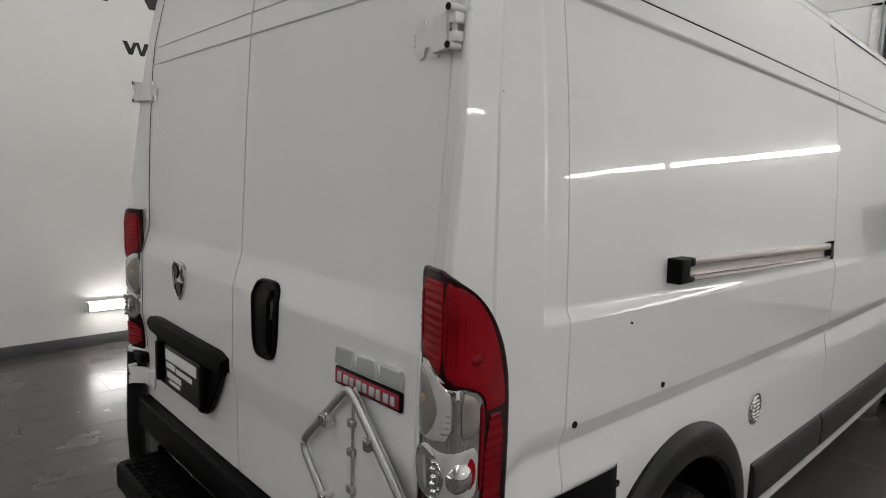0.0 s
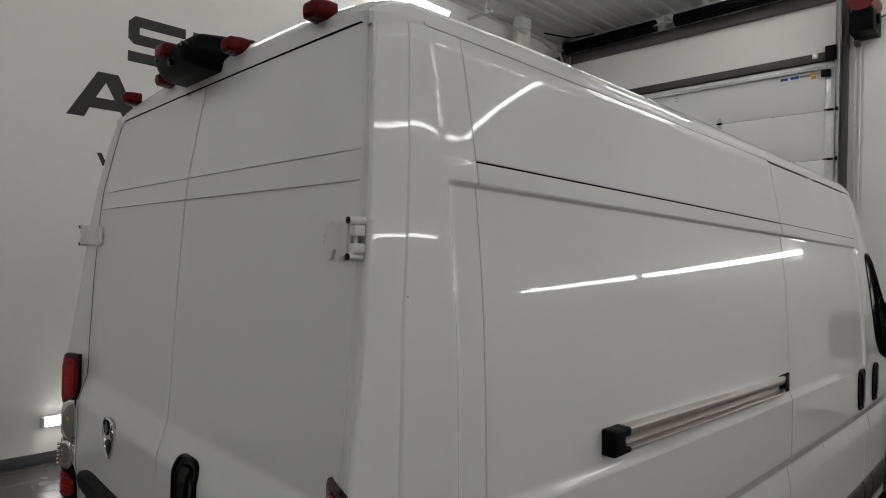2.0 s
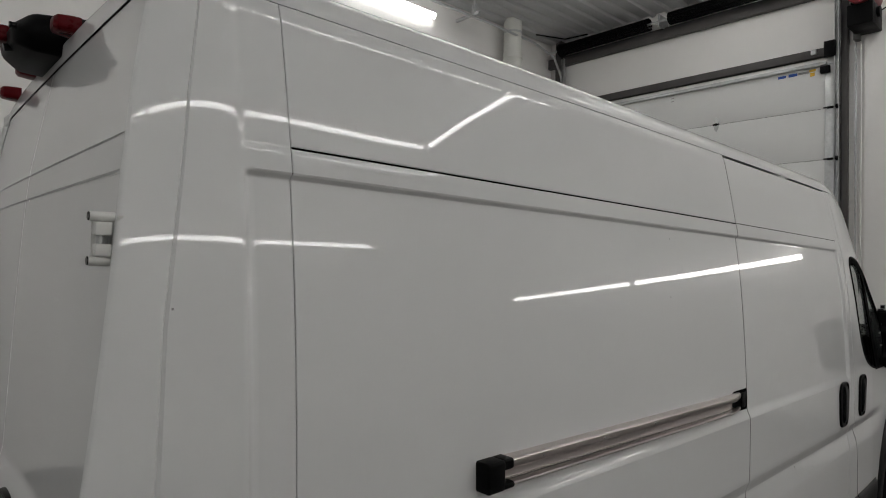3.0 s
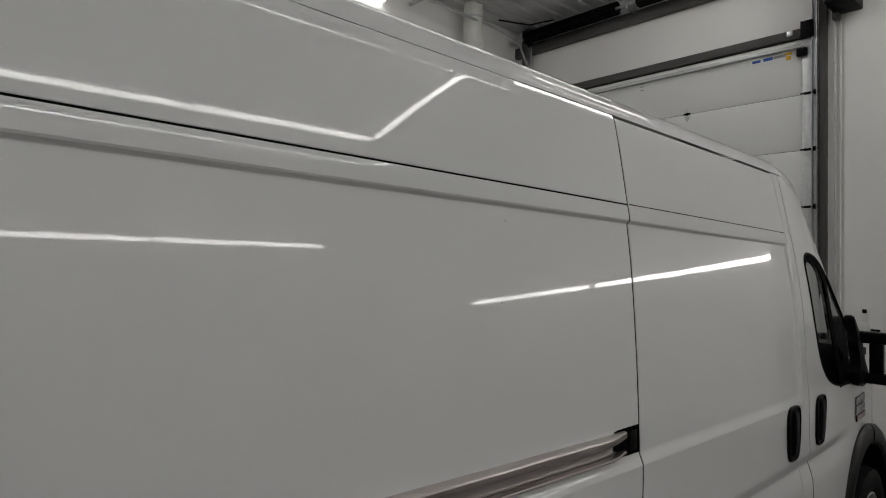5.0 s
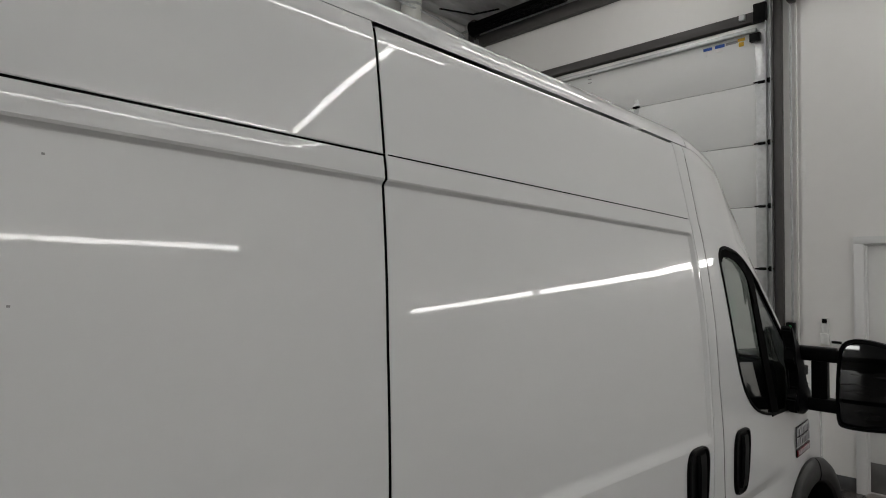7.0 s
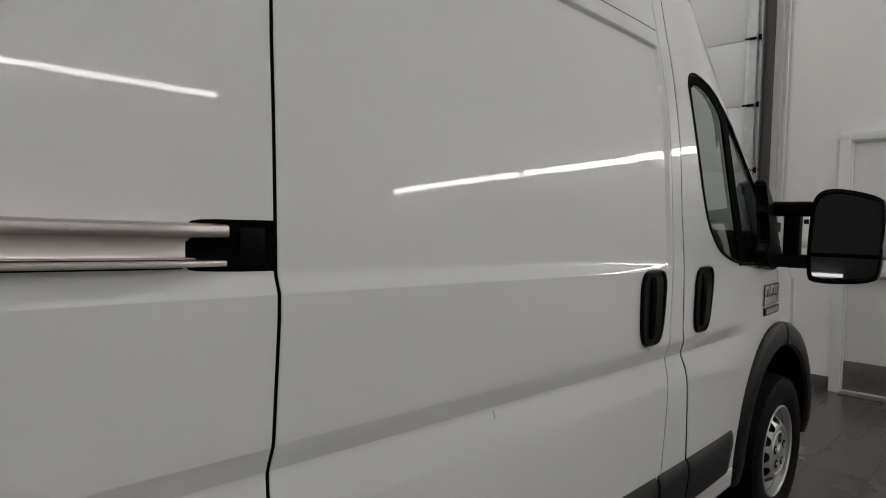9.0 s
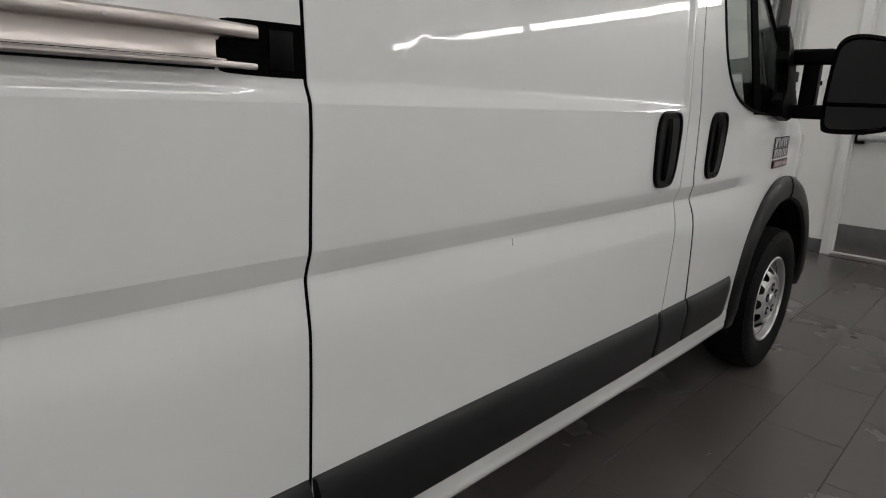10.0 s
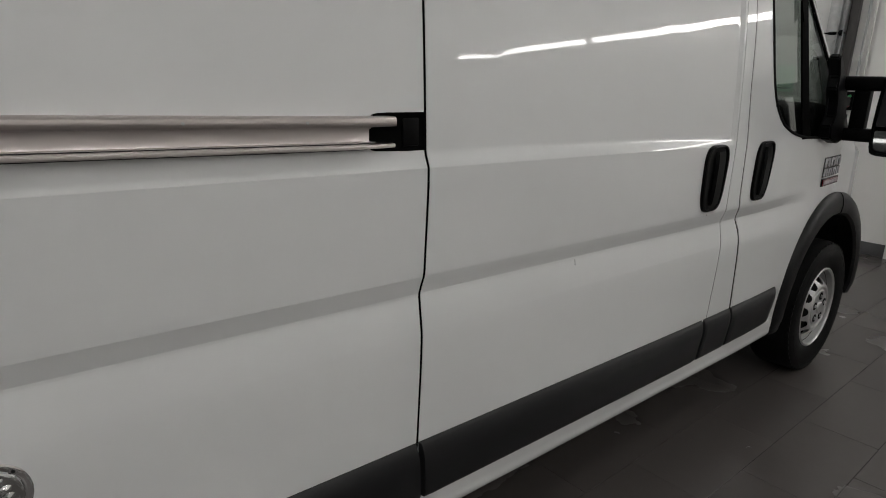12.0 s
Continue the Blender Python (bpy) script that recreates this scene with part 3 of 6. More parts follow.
    ws = roof("windscreen", fine(4.55, 5.50, 0.05), GLASS, 0.001, "clear windscreen glass")
    ws.modifiers.new("thickness", "SOLIDIFY").thickness = 0.005
    ws.visible_shadow = False
    roof("bonnet", fine(5.50, 5.95, 0.05), PAINT, 0.0)
    # high roof: a shallow dome that falls to the sides and to the tail
    x0 = side_x(2.40, 0.9)
    DI = [0.0, 0.004, 0.012, 0.024, 0.048, 0.10, 0.18, 0.35, 0.60, 0.9]
    DF = [0.0, 0.10, 0.21, 0.34, 0.50, 0.64, 0.75, 0.88, 0.97, 1.0]
    cols = sorted({round(sg * (x0 - d), 5) for sg in (1, -1) for d in (0.0, 0.002, 0.005, 0.009, 0.015, 0.022, 0.032, 0.045, 0.06, 0.08, 0.11, 0.16, 0.24, 0.36, 0.5, 0.7, x0)})
    rim_s = fine(0.0, 1.30, 0.004)
    rim_p = [skin(q, 2.40) for q in rim_s]
    rx = np.array([p.x for p in rim_p])
    ry = np.array([p.y for p in rim_p])

    def edge_y(x):
        k = int(np.argmax(rx >= min(abs(x), rx.max() - 1e-6)))
        return float(ry[k])
    bm = bmesh.new()
    grows = []
    for g in (0.0, 0.004, 0.010, 0.018, 0.03, 0.05, 0.08, 0.12, 0.18, 0.26, 0.4, 0.7, 1.2, 1.8, 2.6, 3.2, 3.93):
        row = []
        for x in cols:
            e = edge_y(x)
            y = e + g if g < 3.9 else 3.93
            fx, fy = lerp_table(x0 - abs(x), DI, DF), lerp_table(g, DI, DF)
            row.append((x * side_x(2.40, max(y, 0.28)) / x0, y, 2.4035 + lift(y, 2.40) + 0.148 * fx * (0.45 + 0.55 * fy)))
        grows.append(row)
    grid(bm, [[(x * side_x(2.40, 0.28) / x0, edge_y(x) + 0.001, 2.4015 + lift(edge_y(x), 2.40) + (min(2.424, 2.4035 + 0.066 * lerp_table(x0 - abs(x), DI, DF)) - 2.4035) * (1 - step(abs(x), 0.79, 0.825))) for x in cols]] + grows)
    part("roof_panel", bm, PAINT, van)
    bm = bmesh.new()
    sweep(bm, [(x, rear_y(2.42) + 0.010 + 0.014 * (x / 0.86) ** 2, 2.4215) for x in fine(-0.81, 0.81, 0.1)], 0.0105, 8)
    part("header_seal", bm, RUBBER, van)
    # nose
    bm = bmesh.new()
    rows = []
    for z in fine(0.42, 1.2, 0.06):
        x = side_x(z, 5.95)
        rows.append([(x * c, 5.95 + 0.08 * (1 - c * c), z) for c in fine(1, -1, 0.2)])
    grid(bm, rows)
    part("nose", bm, PAINT, van)
    bm = bmesh.new()
    box(bm, (-0.62, 5.62, 0.28), (0.62, 6.04, 0.62), 0.06, 3)
    part("front_bumper", bm, BLACK, van)
    # underbody
    bm = bmesh.new()
    box(bm, (-0.90, 0.35, 0.30), (0.90, 5.5, 0.42), 0.01)
    part("underbody", bm, CABIN, van, "dark underbody")
    # unseen dark box in the load bay that blocks light through the gaps
    bm = bmesh.new()
    box(bm, (-0.84, 0.28, 0.45), (0.84, 3.82, 2.30))
    part("light_block", bm, CABIN, van)
    # wheel housings
    for yc in (AXLE_R, AXLE_F):
        for side in (1, -1):
            bm = bmesh.new()
            rows = []
            for k in range(25):
                a = math.pi * (-0.08 + 1.16 * k / 24)
                rows.append([(x * side, yc + r * math.cos(a), 0.40 + r * math.sin(a)) for x, r in ((0.985, 0.462), (0.96, 0.462), (0.60, 0.455), (0.60, 0.02))])
            grid(bm, rows)
            part("wheel_housing", bm, CABIN, van)


van_body()


def flare(yc, zc, ry, rz, a0, a1, side, split=None):
    """A black wheel-arch flare: a rounded band round the arch."""
    prof = [(1.0, 0.000), (1.0, 0.012), (0.975, 0.027), (0.93, 0.036), (0.87, 0.039), (0.82, 0.034), (0.80, 0.020), (0.80, -0.05)]

    def run(b0, b1, proud):
        bm = bmesh.new()
        rows = []
        for k in range(37):
            a = math.radians(b0 + (b1 - b0) * k / 36)
            row = []
            for f, o in prof:
                y, z = yc + ry * f * math.cos(a), zc + rz * f * math.sin(a)
                row.append(((side_x(max(z, 0.30), yc) + o + proud + (0.008 if yc > 3 else -0.004)) * side, y, z))
            rows.append(row)
        vs = grid(bm, rows)
        bm.faces.new(vs[0])
        bm.faces.new(vs[-1])
        part("wheel_arch_flare", bm, FLARE, van, "black plastic wheel-arch flare")
    if split:
        run(a0, split, 0.004)
        run(split, a1, 0.0)
    else:
        run(a0, a1, 0.0)


for side in (1, -1):
    flare(AXLE_R, 0.40, 0.525, 0.545, -8, 188, side)
    flare(AXLE_F, 0.41, 0.555, 0.575, -8, 188, side, 86)


def cladding(y0, y1, slant0, slant1, side, z0=0.425, z1=0.588):
    """A cladding strip along the lower door; slants lean its ends."""
    bm = bmesh.new()
    prof = [(0.0, z1 + 0.003), (0.006, z1), (0.011, z1 - 0.008), (0.0155, z1 - 0.018), (0.019, z1 - 0.029), (0.0212, z1 - 0.041), (0.022, z1 - 0.06), (0.020, z0 + 0.015), (0.014, z0 + 0.002), (0.0, z0)]
    ys = [0, 0.004, 0.02] + [0.1 * k for k in range(1, 10)] + [0.98, 0.996, 1]
    rows = []
    for i, f in enumerate(ys):
        row = []
        for o, z in prof:
            q = (z - z0) / (z1 - z0)
            a, b = y0 + slant0 * q, y1 + slant1 * q
            y = a + (b - a) * f
            o2 = o * (0.0 if f in (0, 1) else 0.9 if f in (0.004, 0.996) else 1.0)
            row.append(((side_x(z, y) + o2) * side, y, z + lift(y, z)))
        rows.append(row)
    grid(bm, rows)
    part("cladding_strip", bm, GREY_PLASTIC, van, "dark grey plastic side cladding")


for side in (1, -1):
    cladding(1.585, 2.3835, -0.02, -0.012, side)
    cladding(2.3905, 3.753, -0.012, 0.03, side)
    cladding(3.7660, 3.984, 0.03, 0.03, side)
    cladding(3.998, 4.42, 0.03, 0.06, side)


def wheel(yc, side):
    hub = Vector((1.0 * side, yc + (0.015 if yc > 3 else 0.0), HUB_Z))
    # tyre
    bm = bmesh.new()
    tp = [(-0.205, 0.205), (-0.215, 0.235), (-0.220, 0.29), (-0.205, 0.345), (-0.18, 0.361), (-0.11, 0.364), (-0.03, 0.363), (0.000, 0.356), (0.014, 0.335), (0.018, 0.30), (0.016, 0.26), (0.006, 0.225), (-0.012, 0.208), (-0.03, 0.20)]
    rows = []
    for k in range(64):
        a = 2 * math.pi * k / 64
        rows.append([hub + Vector((x * side, r * math.cos(a), r * math.sin(a))) for x, r in tp])
    rows.append(rows[0])
    grid(bm, rows)
    bmesh.ops.remove_doubles(bm, verts=bm.verts, dist=1e-5)
    tyre = part("wheel", bm, TYRE, van, "black tyre with blocky tread on a silver steel rim")
    # tread blocks on the shoulder
    bm = bmesh.new()
    for k in range(56):
        a = 2 * math.pi * k / 56
        rot = Matrix.Translation(hub) @ Matrix.Rotation(a, 4, "X")
        for x0, x1, r0 in ((-0.035, 0.006, 0.352), (-0.10, -0.05, 0.358), (-0.165, -0.115, 0.358)):
            lo, hi = sorted((x0 * side, x1 * side))
            box(bm, (lo, -0.012, r0 - 0.01), (hi, 0.012, r0 + (0.010 if r0 < 0.35 else 0.004)), m=rot)
    part("tread", bm, TYRE, tyre)
    bm = bmesh.new()
    for rr in (0.318, 0.285):
        sweep(bm, [hub + Vector((0.0145 * side, rr * math.cos(2 * math.pi * k / 60), rr * math.sin(2 * math.pi * k / 60))) for k in range(60)], 0.003, 6, closed=True)
    part("sidewall_rib", bm, TYRE, tyre)
    # rim: dished steel disc with round holes round the edge
    bm = bmesh.new()
    rp = [(-0.012, 0.217), (0.004, 0.220), (0.008, 0.213), (0.0, 0.205), (-0.035, 0.200), (-0.055, 0.194), (-0.060, 0.188)]
    rows = [[hub + Vector((x * side, r * math.cos(2 * math.pi * k / 64), r * math.sin(2 * math.pi * k / 64))) for x, r in rp] for k in range(64)]
    rows.append(rows[0])
    grid(bm, rows)
    N = 216
    disc = [(-0.060, 0.188), (-0.052, 0.180), (-0.036, 0.170), (-0.014, 0.152), (0.004, 0.134), (0.010, 0.122), (0.010, 0.112), (0.004, 0.106), (0.004, 0.098), (0.010, 0.094), (0.011, 0.06), (0.010, 0.0)]

    def hole(a, r):
        for j in range(12):
            ang = 2 * math.pi * j / 12
            if (r * math.cos(a) - 0.154 * math.cos(ang)) ** 2 + (r * math.sin(a) - 0.154 * math.sin(ang)) ** 2 < 0.0255 ** 2:
                return True
        return False
    dd = []
    for (xa, ra), (xb, rb) in zip(disc, disc[1:]):
        n = 7 if ra > 0.12 else 1
        dd += [(xa + (xb - xa) * i / n, ra + (rb - ra) * i / n) for i in range(n)]
    dd.append(disc[-1])
    rows = [[hub + Vector((x * side, max(r, 0.001) * math.cos(2 * math.pi * k / N), max(r, 0.001) * math.sin(2 * math.pi * k / N))) for x, r in dd] for k in range(N)]
    rows.append(rows[0])
    grid(bm, rows)
    dead = []
    for f in bm.faces:
        c = f.calc_center_median() - hub
        r, a = math.hypot(c.y, c.z), math.atan2(c.z, c.y)
        if 0.122 < r < 0.184 and hole(a, r):
            dead.append(f)
    bmesh.ops.delete(bm, geom=dead, context="FACES")
    part("rim", bm, STEEL_RIM, tyre, "silver steel rim with round holes")
    bm = bmesh.new()
    cyl(bm, hub + Vector((-0.10 * side, 0, 0)), hub + Vector((-0.075 * side, 0, 0)), 0.19, seg=40)
    part("brake_disc", bm, CABIN, tyre)
    for j in range(5):
        a = 2 * math.pi * j / 5 + 0.3
        c = hub + Vector((0.0, 0.065 * math.cos(a), 0.065 * math.sin(a)))
        # dark disc on the hub plate, in place of a shaded bolt recess
        bm = bmesh.new()
        cyl(bm, c + Vector((0.008 * side, 0, 0)), c + Vector((0.0125 * side, 0, 0)), 0.022, seg=18)
        part("bolt_shade_disc", bm, CABIN, tyre)
        bm = bmesh.new()
        cyl(bm, c + Vector((0.008 * side, 0, 0)), c + Vector((0.020 * side, 0, 0)), 0.010, 0.008, seg=6)
        part("wheel_bolt", bm, STEEL_RIM, tyre)
    bm = bmesh.new()
    cyl(bm, hub + Vector((0.008 * side, 0, 0)), hub + Vector((0.020 * side, 0, 0)), 0.036, 0.030, seg=28)
    part("hub_cap", bm, STEEL_RIM, tyre)


for side in (1, -1):
    wheel(AXLE_R, side)
    wheel(AXLE_F, side)


def side_glass(side):
    outer = smooth_poly(shift_poly(WINDOW, 0.008), 1)
    inner = smooth_poly(shift_poly(WINDOW, -0.003), 1)
    bm = bmesh.new()
    rings = [[side_at(y, z, o, side) for y, z in poly] for poly, o in ((outer, -0.006), (outer, 0.003), (shift_poly(outer, -0.006), 0.006), (inner, 0.004), (inner, -0.012))]
    grid(bm, rings, closed=True)
    frame_ = part("window_frame", bm, RUBBER, van, "black window surround")
    bm = bmesh.new()
    prism(bm, inner, lambda u, v, k: side_at(u, v, -0.010 + k, side), 0.004)
    bmesh.ops.triangulate(bm, faces=[f for f in bm.faces if len(f.verts) > 4])
    g = part("window_glass", bm, GLASS, frame_, "clear slightly green side glass")
    g.visible_shadow = False
    # quarter-light divider
    bm = bmesh.new()
    prism(bm, [(4.375, 1.928), (4.465, 1.885), (4.595, 1.28), (4.505, 1.28)], lambda u, v, k: side_at(u, v, -0.004 + k, side), 0.007)
    part("divider", bm, FLAT_BLACK, frame_)
    # black band round the top of the sliding pane
    bm = bmesh.new()
    low = [(4.055, 1.925), (4.090, 1.948), (4.16, 1.950), (4.26, 1.930), (4.335, 1.890), (4.375, 1.840), (4.40, 1.76)]
    top = [(4.048, 1.955), (4.074, 1.974), (4.14, 1.982), (4.28, 1.963), (4.38, 1.924), (4.44, 1.894), (4.45, 1.80)]
    grid(bm, [[side_at(y, z, k, side) for y, z in row] for row, k in ((low, -0.004), (low, 0.0005), (top, 0.0005), (top, -0.004))])
    part("pane_band", bm, FLAT_BLACK, frame_)


def cab_interior():
    bm = bmesh.new()
    box(bm, (-0.86, 3.84, 0.45), (0.86, 3.90, 1.30))
    part("bulkhead", bm, CABIN, van)
    bm = bmesh.new()
    box(bm, (-0.80, 4.86, 0.8), (0.80, 5.40, 1.42), 0.06, 3)
    part("dashboard", bm, CABIN, van, "dark dashboard")
    bm = bmesh.new()
    box(bm, (-0.86, 3.86, 0.43), (0.86, 5.45, 0.48))
    part("cab_floor", bm, CABIN, van)
    for sx in (0.48, -0.48):
        bm = bmesh.new()
        box(bm, (sx - 0.24, 4.12, 0.78), (sx + 0.24, 4.62, 0.94), 0.05, 3)
        s = part("cab_seat", bm, SEAT, van, "dark fabric cab seat")
        bm = bmesh.new()
        box(bm, (sx - 0.23, 4.04, 0.92), (sx + 0.23, 4.16, 1.50), 0.05, 3, m=None)
        part("backrest", bm, SEAT, s)
        bm = bmesh.new()
        box(bm, (sx - 0.13, 4.04, 1.54), (sx + 0.13, 4.13, 1.74), 0.04, 3)
        part("headrest", bm, SEAT, s)
    bm = bmesh.new()
    sweep(bm, [(-0.45 + 0.19 * math.cos(2 * math.pi * k / 32), 4.66 + 0.08 * math.sin(2 * math.pi * k / 32), 1.22 + 0.17 * math.sin(2 * math.pi * k / 32)) for k in range(32)], 0.014, 8, closed=True)
    cyl(bm, (-0.45, 4.68, 1.21), (-0.45, 4.80, 1.10), 0.03)
    part("steering_wheel", bm, BLACK, van)


for side in (1, -1):
    side_glass(side)
cab_interior()


def pull_handle(place, h, w, parent, label="black pull handle in an oval recess"):
    """An upright door handle: an oval bezel, a dark dish and a grip. place(u, v, k): across, up, out."""
    def oval(sx, sy):
        out = []
        for k in range(36):
            a = 2 * math.pi * k / 36
            c, s = math.cos(a), math.sin(a)
            v = sy * abs(s) ** 0.55 * (1 if s > 0 else -1)
            out.append((sx * (1 + 0.10 * v / sy) * abs(c) ** 0.5 * (1 if c > 0 else -1), v))
        return out
    bm = bmesh.new()
    rings = [[place(u, v, k) for u, v in oval(w / 2 * f, h / 2 * g)] for f, g, k in ((1.0, 1.0, -0.004), (1.0, 1.0, 0.005), (0.97, 0.985, 0.010), (0.88, 0.95, 0.011), (0.80, 0.92, 0.0045), (0.66, 0.84, 0.004))]
    vs = grid(bm, rings, closed=True)
    bm.faces.new(vs[-1])
    d = part("door_handle", bm, HANDLE, parent, label)
    bm = bmesh.new()
    rows = []
    for q in fine(-0.40, 0.40, 0.05):
        k = 0.010 + 0.007 * (1 - (q / 0.42) ** 4)
        ww = 0.20 * w
        rows.append([place(0.10 * w - ww, q * h, k - 0.008), place(0.10 * w - ww * 0.7, q * h, k), place(0.10 * w + ww * 0.7, q * h, k), place(0.10 * w + ww, q * h, k - 0.008)])
    grid(bm, rows)
    part("grip", bm, HANDLE, d)


for side in (1, -1):
    pull_handle(lambda u, v, k: side_at(3.715 + u + 0.06 * v, 1.178 + v, k, side), 0.240, 0.165, van)
    pull_handle(lambda u, v, k: side_at(4.122 + u + 0.12 * v, 1.174 + v, k, side), 0.238, 0.152, van)
pull_handle(lambda u, v, k: Vector((0.215 + u, rear_y(1.25 + v) - k, 1.25 + v)), 0.225, 0.145, van)


# ---- fixtures of the hall ----
def box_part(name, lo, hi, material, parent, bevel=0.003, label=""):
    bm = bmesh.new()
    box(bm, lo, hi, bevel)
    return part(name, bm, material, parent, label)


def sectional_door():
    yd = 8.09
    t = thing("sectional_door", (-2.1, yd, 0), "closed white sectional overhead door with steel hinges", "garage door")
    edges = [0.02, 0.14, 0.75, 1.365, 1.975, 2.59, 3.215, 3.83, 4.44]
    for a, b in zip(edges, edges[1:]):
        bm = bmesh.new()
        box(bm, (DOOR_L - 0.05, yd, a + 0.0022), (DOOR_R + 0.05, yd + 0.045, b - 0.0022), 0.004)
        part("panel", bm, DOORWHITE, t)
    # dark strips set behind the joints, so that the gaps read as shaded lines
    for z in edges[1:-1]:
        box_part("joint_backing", (DOOR_L - 0.04, yd + 0.012, z - 0.006), (DOOR_R + 0.04, yd + 0.04, z + 0.006), RUBBER, t, 0)
    # hinges on the joints
    for z in edges[2:-1]:
        for x in (-1.55, -2.85, -4.0):
            bm = bmesh.new()
            for k in (-1, 1):
                prism(bm, [(-0.034, 0.012 * k), (0.034, 0.012 * k), (0.028, 0.06 * k), (0.0, 0.10 * k), (-0.028, 0.06 * k)], lambda u, v, w: Vector((x + u, yd - w, z + v)), 0.004)
            part("hinge", bm, GALV, t)
            bm = bmesh.new()
            cyl(bm, (x - 0.04, yd - 0.012, z), (x + 0.04, yd - 0.012, z), 0.012, seg=12)
            box(bm, (x - 0.012, yd - 0.014, z - 0.018), (x + 0.012, yd - 0.004, z + 0.018), 0.003)
            part("hinge_pin", bm, BLACK, t)
        for x in (-0.195,):
            bm = bmesh.new()
            for k in (-1, 1):
                prism(bm, [(-0.04, 0.012 * k), (0.03, 0.012 * k), (0.022, 0.06 * k), (0.0, 0.09 * k), (-0.03, 0.06 * k)], lambda u, v, w: Vector((x + u, yd - 0.02 - w, z + v)), 0.004)
            part("hinge", bm, GALV, t)
            bm = bmesh.new()
            box(bm, (x - 0.035, yd - 0.034, z - 0.014), (x + 0.03, yd - 0.018, z + 0.014), 0.003)
            part("hinge_pin", bm, BLACK, t)
            bm = bmesh.new()
            cyl(bm, (x - 0.07, yd - 0.04, z), (x + 0.10, yd - 0.04, z), 0.008, seg=10)
            cyl(bm, (x + 0.06, yd - 0.04, z), (x + 0.085, yd - 0.04, z), 0.026, seg=18)
            part("roller", bm, BLACK, t)
    box_part("end_stile", (-0.258, yd - 0.016, 0.02), (-0.155, yd, 4.36), GALV, t, 0.002, "galvanised end stile")
    box_part("top_strut", (DOOR_L, yd - 0.05, 4.345), (-0.24, yd - 0.002, 4.385), GALV, t, 0.004)
    box_part("top_bracket", (-0.30, yd - 0.06, 4.25), (-0.20, yd - 0.002, 4.33), BLACK, t, 0.004)
    for xa in (-0.150, DOOR_L - 0.08):
        bm = bmesh.new()
        prism(bm, [(0, 0), (0.05, 0), (0.05, 0.055), (0.045, 0.055), (0.045, 0.005), (0.005, 0.005), (0.005, 0.055), (0, 0.055)], lambda u, v, w: Vector((xa + u, yd - 0.01 - v, w)), 5.3)
        part("track", bm, GALV, t, "galvanised roller track")
    # lettered stickers become plain bars
    for x0, x1, z0, z1, m in ((-0.78, -0.69, 4.285, 4.315, BLUE), (-0.66, -0.56, 4.285, 4.32, BLUE), (-0.55, -0.43, 4.29, 4.318, PRINT), (-0.42, -0.37, 4.245, 4.29, YELLOW), (-0.43, -0.36, 4.30, 4.33, YELLOW),
                              (-0.77, -0.74, 4.225, 4.27, WHITE_PLASTIC), (-0.66, -0.58, 4.24, 4.275, WHITE_PLASTIC), (-2.2, -2.15, 4.34, 4.35, PRINT), (-2.2, -2.15, 4.295, 4.305, PRINT), (-2.2, -2.15, 4.25, 4.26, PRINT)):
        box_part("sticker", (x0, yd - 0.002, z0), (x1, yd + 0.001, z1), m, t, 0)
    # header trim and shaft with springs
    h = thing("door_header", (-2.1, 8.1, 4.5), "dark brown steel header over the overhead door", "header")
    box_part("beam", (DOOR_L - 0.3, 8.06, 4.46), (-0.14, 8.148, 4.56), BROWN, h, 0.006)
    box_part("end_plate", (-0.26, 8.02, 4.43), (-0.14, 8.07, 4.62), BLACK, h, 0.006)
    box_part("motor_bracket", (-0.40, 8.03, 4.49), (-0.34, 8.06, 4.55), GALV, h, 0.004)
    s = thing("torsion_spring_shaft", (-2.1, 7.93, 5.38), "black torsion spring shaft under the ceiling", "spring shaft")
    bm = bmesh.new()
    cyl(bm, (XL + 0.1, 7.93, 5.40), (-0.15, 7.93, 5.40), 0.018, seg=14)
    part("shaft", bm, GALV, s)
    for xa, xb in ((-3.95, -2.45), (-2.15, -0.45)):
        bm = bmesh.new()
        n = int((xb - xa) / 0.013)
        pts = []
        for k in range(n * 10):
            a = 2 * math.pi * k / 10
            pts.append((xa + (xb - xa) * k / (n * 10), 7.93 + 0.085 * math.cos(a), 5.40 + 0.085 * math.sin(a)))
        sweep(bm, pts, 0.0068, 4)
        part("spring", bm, BLACK, s, "black coil spring")
    box_part("centre_bracket", (-2.315, 7.90, 5.33), (-2.285, 8.15, 5.50), GALV, s, 0.006)
    for xa in (-4.02, -0.35):
        bm = bmesh.new()
        cyl(bm, (xa, 7.93, 5.40), (xa + 0.1, 7.93, 5.40), 0.11, 0.09, seg=28)
        part("cable_drum", bm, BLACK, s)
    box_part("backing_beam", (XL, 8.07, 5.19), (-0.13, 8.149, 5.35), BROWN, s, 0.006, "dark brown backing beam")
    c = thing("steel_door_post", (-0.08, 8.1, 0), "dark brown steel post beside the overhead door", "post")
    box_part("post", (-0.098, 8.085, 0), (-0.024, 8.149, 5.6), BROWN, c, 0.006)
    c = thing("steel_door_post", (-4.2, 8.1, 0), "dark brown steel post beside the overhead door", "post")
    box_part("post", (-4.20, 8.03, 0), (-4.08, 8.149, 5.6), BROWN, c, 0.006)


sectional_door()


